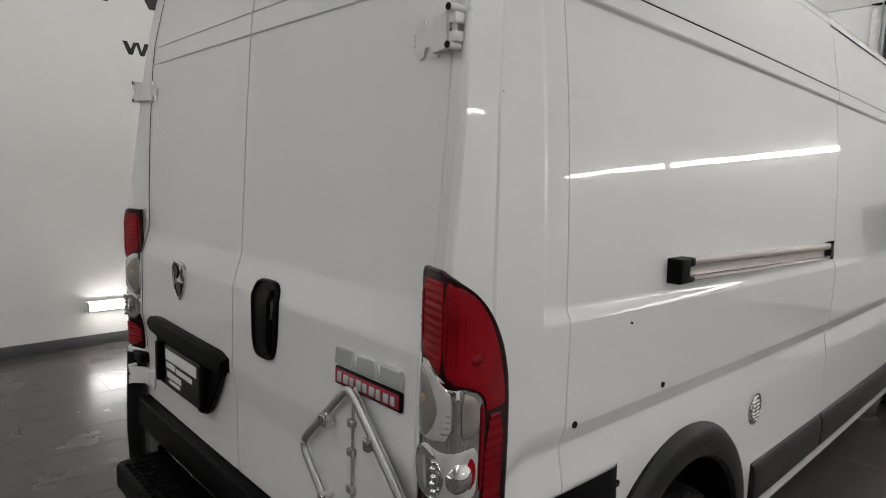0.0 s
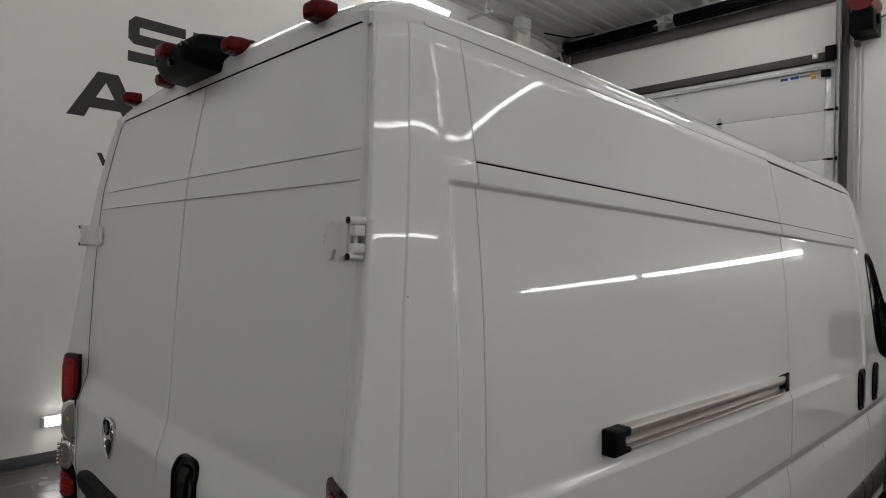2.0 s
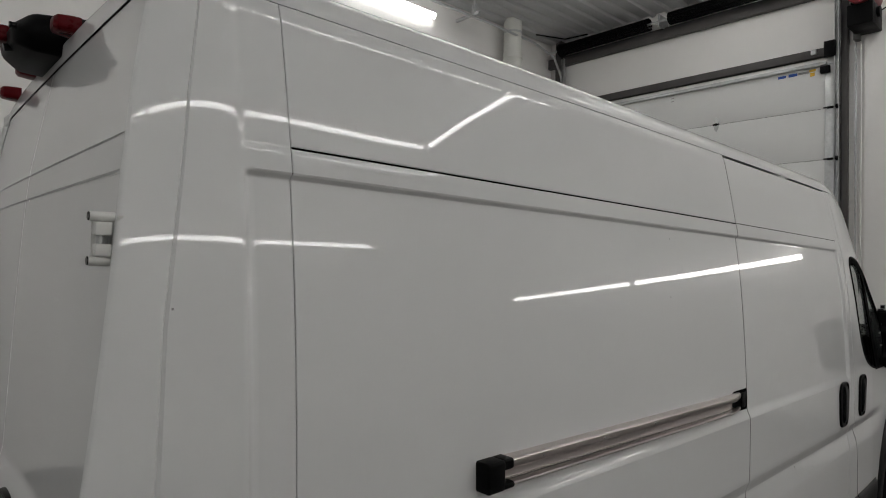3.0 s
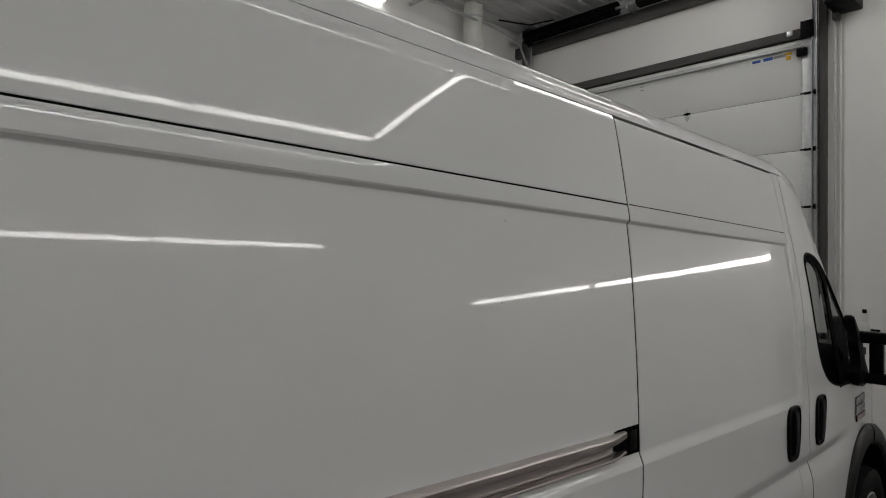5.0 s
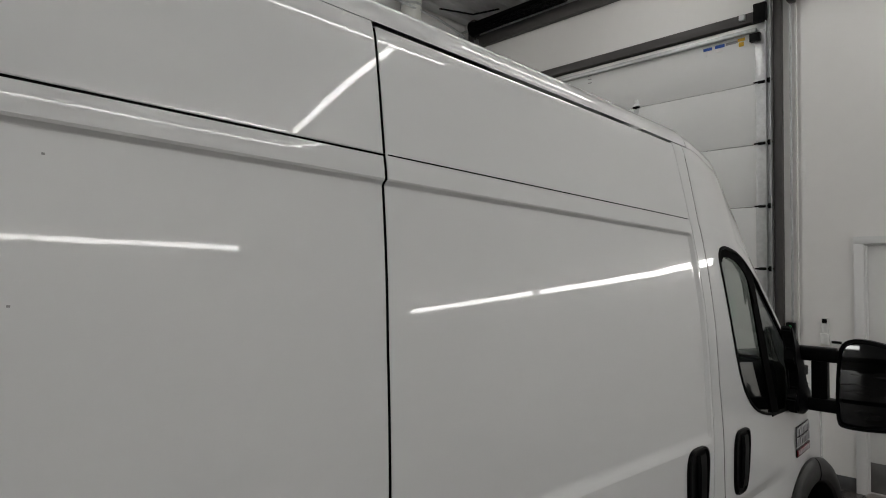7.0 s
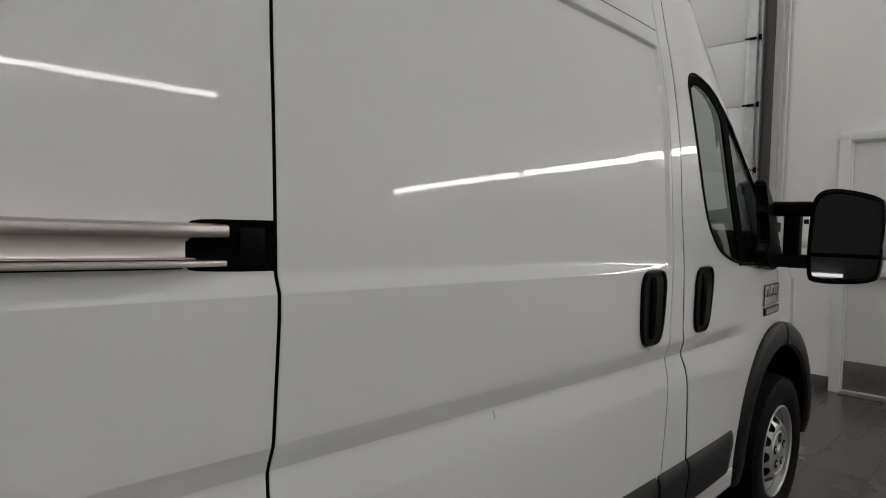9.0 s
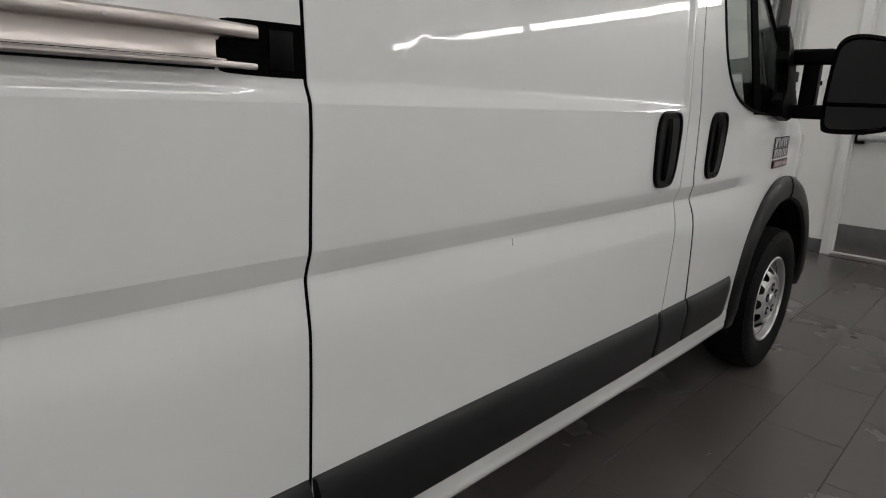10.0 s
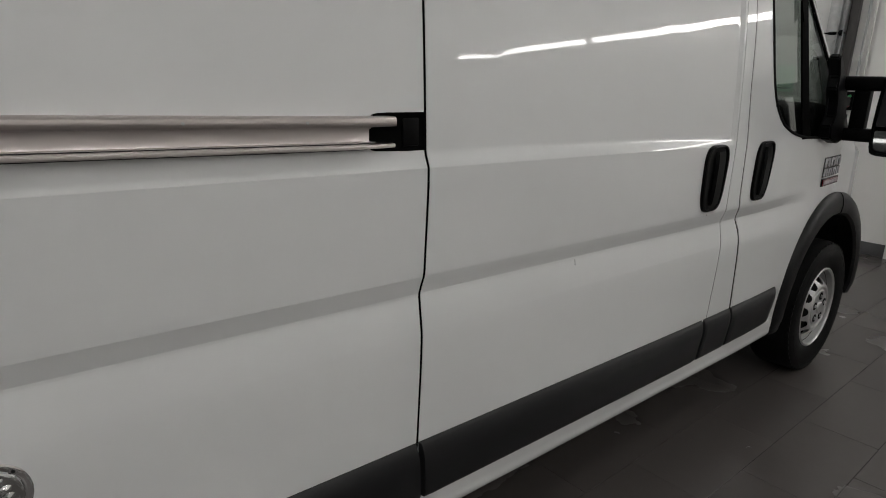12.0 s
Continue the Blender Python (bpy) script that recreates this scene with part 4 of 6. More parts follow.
def opener():
    t = thing("door_opener", (0.17, 7.8, 4.5), "black chain hoist door opener with a red motor", "door opener")
    box_part("gear_case", (0.05, 7.70, 4.62), (0.30, 8.12, 4.86), BLACK, t, 0.015)
    bm = bmesh.new()
    cyl(bm, (0.18, 7.66, 4.98), (0.18, 8.10, 4.98), 0.13, seg=28)
    part("motor", bm, REDPAINT, t, "red motor")
    bm = bmesh.new()
    box(bm, (0.08, 7.72, 4.86), (0.28, 8.0, 4.92), 0.01)
    part("cover", bm, GLOSS_BLACK, t)
    box_part("mount", (0.04, 8.02, 4.56), (0.10, 8.13, 5.10), BROWN, t, 0.005)
    bm = bmesh.new()
    cyl(bm, (0.33, 7.9, 4.78), (0.30, 7.9, 4.78), 0.06, seg=20)
    part("chain_wheel", bm, BLACK, t)
    bm = bmesh.new()
    sweep(bm, [(0.33, 7.93, 4.80), (0.40, 7.95, 4.84), (0.46, 8.02, 4.80), (0.48, 8.1, 4.7)], 0.008, 8)
    part("cable", bm, RUBBER, t)


opener()


def conduit(pts, r, label, m=GALV, name="conduit"):
    bm = bmesh.new()
    sweep(bm, pts, r, 10)
    ob = part(name, bm, m)
    return tagged(ob, label, "conduit")


conduit([(0.048, 8.12, 1.47), (0.048, 8.12, 3.0), (0.048, 8.12, 4.62)], 0.011, "thin galvanised conduit up the white wall")
conduit([(0.095, 8.125, 0.12), (0.095, 8.125, 5.5)], 0.008, "thin white conduit up the white wall", PVC)
conduit([(-4.0, -2.0, 5.33), (-4.0, 4.0, 5.35), (-4.0, 6.2, 5.36), (-4.0, 7.2, 5.34), (-4.02, 7.75, 5.25), (-4.05, 7.98, 5.0), (-4.06, 8.05, 4.7)], 0.018, "grey conduit run under the ceiling", GALV)
conduit([(-3.95, 7.2, 5.45), (-3.7, 7.6, 5.42), (-3.45, 7.85, 5.50)], 0.012, "dark cable looped under the ceiling", RUBBER, "cable")


def vent_pipe():
    t = thing("vent_pipe", (-4.1, 6.85, 4.9), "fat white plastic vent pipe with a coupling", "pipe")
    bm = bmesh.new()
    cyl(bm, (-4.12, 6.85, 4.7), (-4.12, 6.85, 5.62), 0.14, seg=32)
    part("pipe", bm, PVC, t)
    bm = bmesh.new()
    cyl(bm, (-4.12, 6.85, 5.02), (-4.12, 6.85, 5.10), 0.152, seg=32)
    part("coupling", bm, PVC, t)
    bm = bmesh.new()
    cyl(bm, (-4.12, 6.85, 5.40), (-4.12, 6.85, 5.43), 0.146, seg=32)
    part("clamp", bm, GALV, t)
    b = thing("pipe_bracket", (-4.2, 5.9, 5.45), "grey strut bracket under the ceiling", "bracket")
    box_part("strut", (-4.36, 5.86, 5.38), (-3.9, 5.90, 5.42), GALV, b, 0.003)
    box_part("drop", (-4.02, 5.86, 5.42), (-3.98, 5.90, 5.62), GALV, b, 0.003)


vent_pipe()


def personnel_door():
    t = thing("door_1", (1.12, 8.15, 0), "closed white steel exit door with a kick plate", "door", kind="structure")
    for lo, hi in (((0.55, 8.09, 0), (0.63, 8.30, 2.20)), ((1.61, 8.09, 0), (1.69, 8.30, 2.20)), ((0.55, 8.09, 2.20), (1.69, 8.30, 2.265))):
        box_part("door_frame", lo, hi, DOORWHITE, t, 0.003, "white steel door frame")
    for lo, hi in (((0.626, 8.112, 0), (0.648, 8.20, 2.185)), ((1.592, 8.112, 0), (1.614, 8.20, 2.185)), ((0.626, 8.112, 2.185), (1.614, 8.20, 2.204))):
        box_part("door_stop", lo, hi, DOORWHITE, t, 0.002, "white steel door stop")
    box_part("leaf", (0.635, 8.135, 0.015), (1.605, 8.18, 2.195), DOORGREY, t, 0.003)
    box_part("kick_plate", (0.65, 8.131, 0.03), (1.59, 8.136, 0.285), KICK, t, 0.001, "dull steel kick plate")
    box_part("push_bar", (0.68, 8.055, 1.02), (1.54, 8.095, 1.075), GALV, t, 0.012, "steel push bar")
    for x in (0.66, 1.50):
        box_part("bar_bracket", (x, 8.06, 0.995), (x + 0.07, 8.136, 1.10), BLACK, t, 0.01)
    box_part("threshold", (0.63, 8.02, 0.004), (1.61, 8.2, 0.016), ALU, t, 0.003)


personnel_door()


def wall_controls():
    t = thing("door_control_box", (0.035, 8.12, 1.38), "black push-button door control on the wall", "control box")
    box_part("case", (-0.005, 8.09, 1.30), (0.068, 8.148, 1.465), BLACK, t, 0.006)
    for z, m in ((1.425, GREEN), (1.382, BLACK), (1.34, REDPAINT)):
        bm = bmesh.new()
        cyl(bm, (0.032, 8.092, z), (0.032, 8.078, z), 0.014, seg=16)
        part("button", bm, m, t)
    t = thing("remote_holder", (0.315, 8.13, 1.42), "white remote control in a holder on the wall", "remote control")
    box_part("remote", (0.285, 8.105, 1.31), (0.345, 8.128, 1.53), WHITE_PLASTIC, t, 0.006)
    box_part("holder", (0.278, 8.10, 1.28), (0.352, 8.131, 1.38), WHITE_PLASTIC, t, 0.004)
    box_part("display", (0.295, 8.102, 1.475), (0.335, 8.106, 1.515), GLOSS_BLACK, t, 0)
    t = thing("wall_sign", (0.4, 8.13, 1.3), "small white wall sign with a dark bar", "sign")
    box_part("plate", (0.355, 8.126, 1.265), (0.455, 8.131, 1.325), WHITE_PLASTIC, t, 0.001)
    box_part("bar", (0.365, 8.123, 1.295), (0.445, 8.127, 1.318), GLOSS_BLACK, t, 0)


wall_controls()


def door_notice():
    t = thing("paper_notice", (-0.65, 8.085, 1.47), "pale green paper notice on the overhead door", "notice")
    box_part("sheet", (-0.660, 8.084, 1.44), (-0.465, 8.089, 1.698), GREENSHEET, t, 0)
    box_part("printed_bar", (-0.635, 8.0825, 1.47), (-0.495, 8.0842, 1.482), PRINT, t, 0)


door_notice()


def wall_letters():
    """Big black vinyl letters on the west wall, built from flat strokes."""
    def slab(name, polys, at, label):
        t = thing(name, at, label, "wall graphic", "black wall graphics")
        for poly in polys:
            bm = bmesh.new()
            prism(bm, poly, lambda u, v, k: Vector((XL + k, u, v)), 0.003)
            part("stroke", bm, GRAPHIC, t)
    # letter A: a wedge with a notch
    slab("wall_letter", [[(0.755, 3.09), (1.0, 3.52), (1.07, 3.52), (1.07, 3.43), (0.99, 3.28), (0.94, 3.18), (0.90, 3.09)], [(1.07, 3.52), (1.175, 3.52), (1.385, 3.09), (1.245, 3.09), (1.20, 3.18), (1.15, 3.28), (1.07, 3.43)],
                          [(0.94, 3.18), (1.20, 3.18), (1.15, 3.28), (0.99, 3.28)]], (XL, 1.1, 3.1), "black vinyl letter A on the white wall")
    # letter S: a double hook of bars
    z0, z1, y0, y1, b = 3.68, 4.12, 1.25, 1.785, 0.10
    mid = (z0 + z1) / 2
    slab("wall_letter", [[(y0, z0), (y1 - 0.06, z0), (y1, z0 + 0.06), (y1, z0 + b), (y0, z0 + b)], [(y1 - b, z0 + b), (y1, z0 + b), (y1, mid), (y1 - 0.05, mid + b / 2), (y1 - b, mid + b / 2)],
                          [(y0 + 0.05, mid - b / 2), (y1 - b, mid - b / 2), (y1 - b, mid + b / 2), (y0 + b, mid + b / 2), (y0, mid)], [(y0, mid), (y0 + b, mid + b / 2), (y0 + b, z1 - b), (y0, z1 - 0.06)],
                          [(y0, z1 - 0.06), (y0 + b, z1 - b), (y1, z1 - b), (y1, z1), (y0 + 0.06, z1)]], (XL, 1.5, 3.8), "black vinyl letter S on the white wall")
    # letter U: two uprights on a bar
    slab("wall_letter", [[(1.86, 3.72), (1.92, 3.68), (1.97, 3.68), (1.97, 4.115), (1.86, 4.115)], [(1.97, 3.68), (2.28, 3.68), (2.28, 3.78), (1.97, 3.78)], [(2.28, 3.68), (2.33, 3.68), (2.39, 3.72), (2.39, 4.115), (2.28, 4.115)]],
         (XL, 2.2, 3.8), "black vinyl letter U on the white wall")
    # small letter w of four slanted strokes
    slab("wall_letter", [[(1.01, 2.775), (1.05, 2.775), (1.085, 2.70), (1.085, 2.66), (1.06, 2.66)], [(1.06, 2.66), (1.095, 2.66), (1.13, 2.76), (1.105, 2.775)], [(1.12, 2.775), (1.15, 2.775), (1.185, 2.66), (1.16, 2.66)],
                          [(1.16, 2.66), (1.195, 2.66), (1.24, 2.775), (1.20, 2.775)]], (XL, 1.1, 2.66), "small black vinyl letter w on the white wall")


wall_letters()


# ---- the van's fittings ----
def row_patch(name, poly, material, parent, off, side=1, cols=20, dz=0.012, label="", rim=0.0, bulge=0.0, where=None, wave=None):
    """A patch on the skin with an outline in (s, z), set off from it, with turned-in edges."""
    zs = [v for _, v in poly]
    lo, hi = min(zs) + 0.0005, max(zs) - 0.0005
    n = len(poly)
    rows = []
    zz = fine(lo, hi, dz)
    zz = [lo, lo + 0.002] + [z for z in zz if lo + 0.004 < z < hi - 0.004] + [hi - 0.002, hi]
    for i, z in enumerate(zz):
        cut = []
        for k in range(n):
            (s1, z1), (s2, z2) = poly[k], poly[(k + 1) % n]
            if (z1 > z) != (z2 > z):
                cut.append(s1 + (s2 - s1) * (z - z1) / (z2 - z1))
        a, b = min(cut), max(cut)
        row = []
        for j in range(cols + 1):
            f = j / cols
            if rim:
                f = (0, 0.0, 0.012)[j] if j < 3 else (1, 1.0, 0.988)[cols - j] if cols - j < 3 else 0.012 + (j - 2) / (cols - 4) * 0.976
            s = a + (b - a) * f
            o = off + bulge * (1 - (2 * f - 1) ** 2) * (1 - (2 * (z - lo) / (hi - lo) - 1) ** 2)
            if wave:
                o += wave[0] * math.cos(2 * math.pi * z / wave[1])
            if rim and (j == 0 or j == cols or i == 0 or i == len(zz) - 1):
                o = off - rim
            elif rim and (j == 1 or j == cols - 1 or i == 1 or i == len(zz) - 2):
                o = off - 0.003
            row.append((where or on_skin)(s, z, o, side))
        rows.append(row)
    bm = bmesh.new()
    grid(bm, rows)
    return part(name, bm, material, parent, label, angle=50)


LAMP_PLAN = [(0.866, 0.055), (0.90, 0.041), (0.945, 0.027), (0.972, 0.023), (0.990, 0.032), (1.000, 0.055), (1.001, 0.10), (0.999, 0.15), (0.995, 0.195)]
LAMP_LEN = np.concatenate(([0], np.cumsum([math.dist(p, q) for p, q in zip(LAMP_PLAN, LAMP_PLAN[1:])])))


def lamp_at(s, z, off, side=1):
    """A point of the lamp's own wrapped face; s runs from 0.806 at the door to 1.174 on the side."""
    def plan(t):
        d = min(max(t, 0.0), 1.0) * LAMP_LEN[-1]
        return Vector((lerp_table(d, LAMP_LEN, [p[0] for p in LAMP_PLAN]), lerp_table(d, LAMP_LEN, [p[1] for p in LAMP_PLAN])))
    t = (s - 0.806) / 0.368
    k = max(0.0, min(1.0, t / 0.08, (1 - t) / 0.08))
    p = (plan(t - 0.06 * k) + plan(t - 0.03 * k) + plan(t) * 2 + plan(t + 0.03 * k) + plan(t + 0.06 * k)) / 6
    d = plan(min(1, t + 0.08)) - plan(max(0, t - 0.08))
    n = Vector((d.y, -d.x)).normalized()
    return Vector(((p.x + n.x * off) * side, p.y + n.y * off, z))


def ring_poly(cs, cz, rs, rz, n=28):
    return [(cs + rs * math.cos(2 * math.pi * k / n), cz + rz * math.sin(2 * math.pi * k / n)) for k in range(n)]


def tail_lamp(side):
    outline = smooth_poly([(0.806, 1.490), (0.82, 1.491), (0.93, 1.490), (1.0, 1.466), (1.06, 1.43), (1.11, 1.38), (1.145, 1.325), (1.168, 1.25), (1.174, 1.10), (1.170, 0.97), (1.14, 0.915), (0.82, 0.90), (0.806, 0.92)], 1)
    lamp = row_patch("tail_lamp", outline, LAMP_EDGE, van, 0.0, side, where=lamp_at, cols=26, rim=0.012, label="tall red and clear tail lamp")

    def lens(name, poly, material, off, label="", cols=14, wave=None, bulge=0.0, dz=0.012, rim=0.006):
        return row_patch(name, smooth_poly(poly, 1), material, lamp, off, side, where=lamp_at, cols=cols, rim=rim, label=label, wave=wave, bulge=bulge, dz=dz)
    lens("brake_field", [(0.814, 1.474), (0.925, 1.475), (0.932, 1.462), (0.932, 1.286), (0.90, 1.300), (0.814, 1.326)], RED, 0.002, "bright red ribbed field", wave=(0.0005, 0.0165), dz=0.0028)
    lens("brake_frame", [(0.826, 1.455), (0.834, 1.455), (0.834, 1.335), (0.826, 1.340)], RED_DARK, 0.0042, "", 6, rim=0.002)
    lens("side_lens", [(0.9335, 1.475), (0.97, 1.468), (1.02, 1.447), (1.06, 1.414), (1.10, 1.365), (1.128, 1.30), (1.143, 1.24), (1.143, 1.205), (1.072, 1.205), (1.070, 1.235), (1.05, 1.256), (1.0, 1.272), (0.9335, 1.285)],
         RED, 0.0022, "glossy red side lens", 20, bulge=0.002)
    for u in (0.943, 0.955, 0.969, 0.990):
        lens("lens_flute", [(u, 1.448 - (u - 0.943) * 0.4), (u + 0.006, 1.445 - (u - 0.943) * 0.4), (u + 0.006, 1.300), (u, 1.302)], RED_DARK if u in (0.943, 0.969) else RED, 0.0052, "", 6, rim=0.002)
    lens("side_bulb", ring_poly(1.030, 1.322, 0.020, 0.017, 14), RED_DARK, 0.0045, "", 8, bulge=0.006)
    lens("outer_strip", [(1.074, 1.2035), (1.143, 1.2035), (1.141, 1.0), (1.13, 0.94), (1.070, 0.94)], RED_DARK, 0.002, "dark red ribbed outer strip", 12, wave=(0.0012, 0.021), dz=0.0035)
    lens("reverse_frame", [(0.814, 1.322), (0.90, 1.296), (0.934, 1.281), (1.0, 1.268), (1.048, 1.252), (1.066, 1.23), (1.068, 1.20), (1.067, 1.04), (1.04, 1.024), (0.814, 1.024)], CHROME, 0.001, "bright reflector frame", 18)
    lens("reverse_lens", [(0.820, 1.312), (0.90, 1.288), (0.934, 1.273), (0.966, 1.264), (0.968, 1.165), (0.90, 1.153), (0.820, 1.138)], LENS, 0.003, "clear reversing lens", 18, bulge=0.003)
    lens("indicator_bowl", [(0.824, 1.300), (0.86, 1.288), (0.91, 1.258), (0.934, 1.225), (0.915, 1.185), (0.87, 1.152), (0.824, 1.143)], LENS_GREY, 0.005, "smoked amber-grey reflector bowl", 12, bulge=0.005)
    lens("bulb", ring_poly(0.866, 1.232, 0.016, 0.018, 14), AMBER, 0.0088, "pale amber bulb", 8, bulge=0.003)
    for k in range(4):
        lens("reflector_line", [(0.935, 1.176 + 0.012 * k), (0.964, 1.180 + 0.012 * k), (0.964, 1.1835 + 0.012 * k), (0.935, 1.1795 + 0.012 * k)], LENS_GREY, 0.007, "", 6, rim=0.002)
    lens("reflector_box", [(0.990, 1.262), (1.02, 1.254), (1.040, 1.238), (1.047, 1.20), (1.040, 1.178), (1.02, 1.165), (0.990, 1.165)], LENS_GREY, 0.005, "grey chrome reflector box", 10, bulge=0.003)
    lens("reflector_ridge", [(0.972, 1.268), (0.984, 1.265), (0.988, 1.165), (0.972, 1.158)], CHROME, 0.008, "", 8, rim=0.004)
    lens("red_line", [(1.052, 1.235), (1.060, 1.225), (1.064, 1.20), (1.064, 1.05), (1.054, 1.05), (1.054, 1.20)], RED_DARK, 0.004, "", 6, rim=0.002)
    lens("lower_lens", [(0.822, 1.130), (0.95, 1.150), (1.046, 1.152), (1.048, 1.09), (1.042, 1.034), (0.822, 1.034)], LENS, 0.003, "clear lower lens", 18)
    row_patch("fog_ring", ring_poly(0.884, 1.085, 0.068, 0.056), CHROME, lamp, 0.007, side, where=lamp_at, cols=14, rim=0.006)
    row_patch("fog_bowl", ring_poly(0.884, 1.085, 0.057, 0.047), LENS_GREY, lamp, 0.010, side, where=lamp_at, cols=12, rim=0.003, bulge=-0.006)
    row_patch("fog_reflector", ring_poly(0.992, 1.09, 0.036, 0.032), CHROME, lamp, 0.006, side, where=lamp_at, cols=12, rim=0.004, bulge=0.012)
    row_patch("red_reflex", ring_poly(1.022, 1.095, 0.014, 0.032), RED, lamp, 0.006, side, where=lamp_at, cols=10, rim=0.003, bulge=0.003)
    for j in range(6):
        bm = bmesh.new()
        c = lamp_at(0.928 + 0.004 * (j % 2), 1.048 + 0.015 * j, 0.012, side)
        bmesh.ops.create_uvsphere(bm, u_segments=8, v_segments=6, radius=0.0065, matrix=Matrix.Translation(c))
        part("facet", bm, CHROME, lamp)
    lens("lower_red", [(0.822, 1.014), (1.06, 1.014), (1.06, 0.925), (0.822, 0.915)], RED, 0.003, "red ribbed lower lens", 14, wave=(0.0012, 0.016), dz=0.0028)


for side in (1, -1):
    tail_lamp(side)


def slide_rail(side):
    """A pressed rail on the quarter panel: two flanges and a web; its front end turns in to a black pocket beside the door."""
    def ztop(y):
        return 1.428 - 0.0235 * (y - 2.236)

    def base(y):
        return side_at(y, 1.40, -0.006).x - 0.030 * step(y, 2.17, 2.36) ** 1.3

    def run(name, prof, y0, y1, material, parent, label=""):
        b2 = bmesh.new()
        rows = [[Vector(((base(y) + o) * side, y, ztop(y) - d)) for o, d in prof] for y in fine(y0, min(y1, 2.15), 0.09) + [y for y in fine(2.15, y1, 0.012) if y > 2.155]]
        vs = grid(b2, rows)
        b2.faces.new(vs[0])
        b2.faces.new(vs[-1])
        return part(name, b2, material, parent, label)
    upper = [(-0.006, -0.001), (0.026, -0.002), (0.036, 0.0), (0.0395, 0.003), (0.0400, 0.008), (0.0400, 0.0155), (0.0385, 0.0185), (0.034, 0.0195), (0.020, 0.0200), (-0.006, 0.0200)]
    r = run("slide_rail", upper, 0.93, 2.318, ALU, van, "brushed aluminium sliding door rail")
    run("rail_web", [(-0.006, 0.0200), (0.0175, 0.0200), (0.0165, 0.0255), (0.0165, 0.0460), (0.0175, 0.0495), (0.0205, 0.0505), (0.0205, 0.0520), (-0.006, 0.0520)], 0.93, 2.283, ALU, r)
    run("rail_groove", [(-0.006, 0.0520), (0.019, 0.0520), (0.019, 0.0540), (-0.006, 0.0540)], 0.93, 2.283, RUBBER, r, "dark line between the rail's web and lip")
    run("rail_lip", [(-0.006, 0.0540), (0.030, 0.0535), (0.0385, 0.0545), (0.0405, 0.0570), (0.0405, 0.0600), (0.0380, 0.0625), (0.030, 0.0632), (-0.006, 0.0632)], 0.93, 2.314, ALU, r)
    # black strip under the lip draws the rail's thin shadow line
    run("rail_shade_strip", [(-0.006, 0.0632), (0.016, 0.0632), (0.016, 0.0665), (-0.006, 0.0665)], 0.935, 2.30, RUBBER, r, "black strip drawn as the shade under the rail")
    # rear end cap: a block with two short jaws over the flanges
    bm = bmesh.new()
    x = base(0.88)
    for y0, y1, d0, d1, o1 in ((0.846, 0.905, -0.003, 0.067, 0.046), (0.90, 0.936, -0.003, 0.022, 0.045), (0.90, 0.940, 0.052, 0.067, 0.045)):
        lo, hi = sorted(((x - 0.004) * side, (x + o1) * side))
        box(bm, (lo, y0, ztop(0.88) - d1), (hi, y1, ztop(0.88) - d0), 0.006, 3)
    part("rail_end_cap", bm, BLACK, r, "black plastic rail end cap")
    # front pocket: a sunk black plate that the rail's end runs into
    pk = [(2.254, 1.366), (2.254, 1.418), (2.257, 1.427), (2.264, 1.4325), (2.276, 1.4345), (2.30, 1.4352), (2.3972, 1.4345), (2.3972, 1.3525), (2.345, 1.3535), (2.30, 1.3555), (2.268, 1.3575), (2.258, 1.360)]
    bm = bmesh.new()
    cx, cz = 2.33, 1.393
    rings = [[side_at(cx + (u - cx) * f, cz + (v - cz) * f, k, side) for u, v in pk] for f, k in ((1.0, -0.002), (1.0, 0.0008), (0.985, 0.0012), (0.97, 0.0006), (0.95, 0.0004))]
    vs = grid(bm, rings, closed=True)
    bm.faces.new(vs[-1])
    part("rail_pocket", bm, FLAT_BLACK, r, "black rail pocket beside the door seam")
    bm = bmesh.new()
    lo, hi = sorted((side_at(2.36, 1.39, 0.001).x * side, side_at(2.36, 1.39, 0.004).x * side))
    box(bm, (lo, 2.338, 1.364), (hi, 2.380, 1.423), 0.0015, 2)
    part("rail_bracket", bm, BLACK, r, "black plastic rail bracket")
    for y in (1.05, 1.32, 1.6, 1.88, 2.10):
        bm = bmesh.new()
        cyl(bm, ((base(y) + 0.039) * side, y, ztop(y) - 0.010), ((base(y) + 0.0412) * side, y, ztop(y) - 0.010), 0.003, seg=10)
        part("rail_rivet", bm, GALV, r)


for side in (1, -1):
    slide_rail(side)


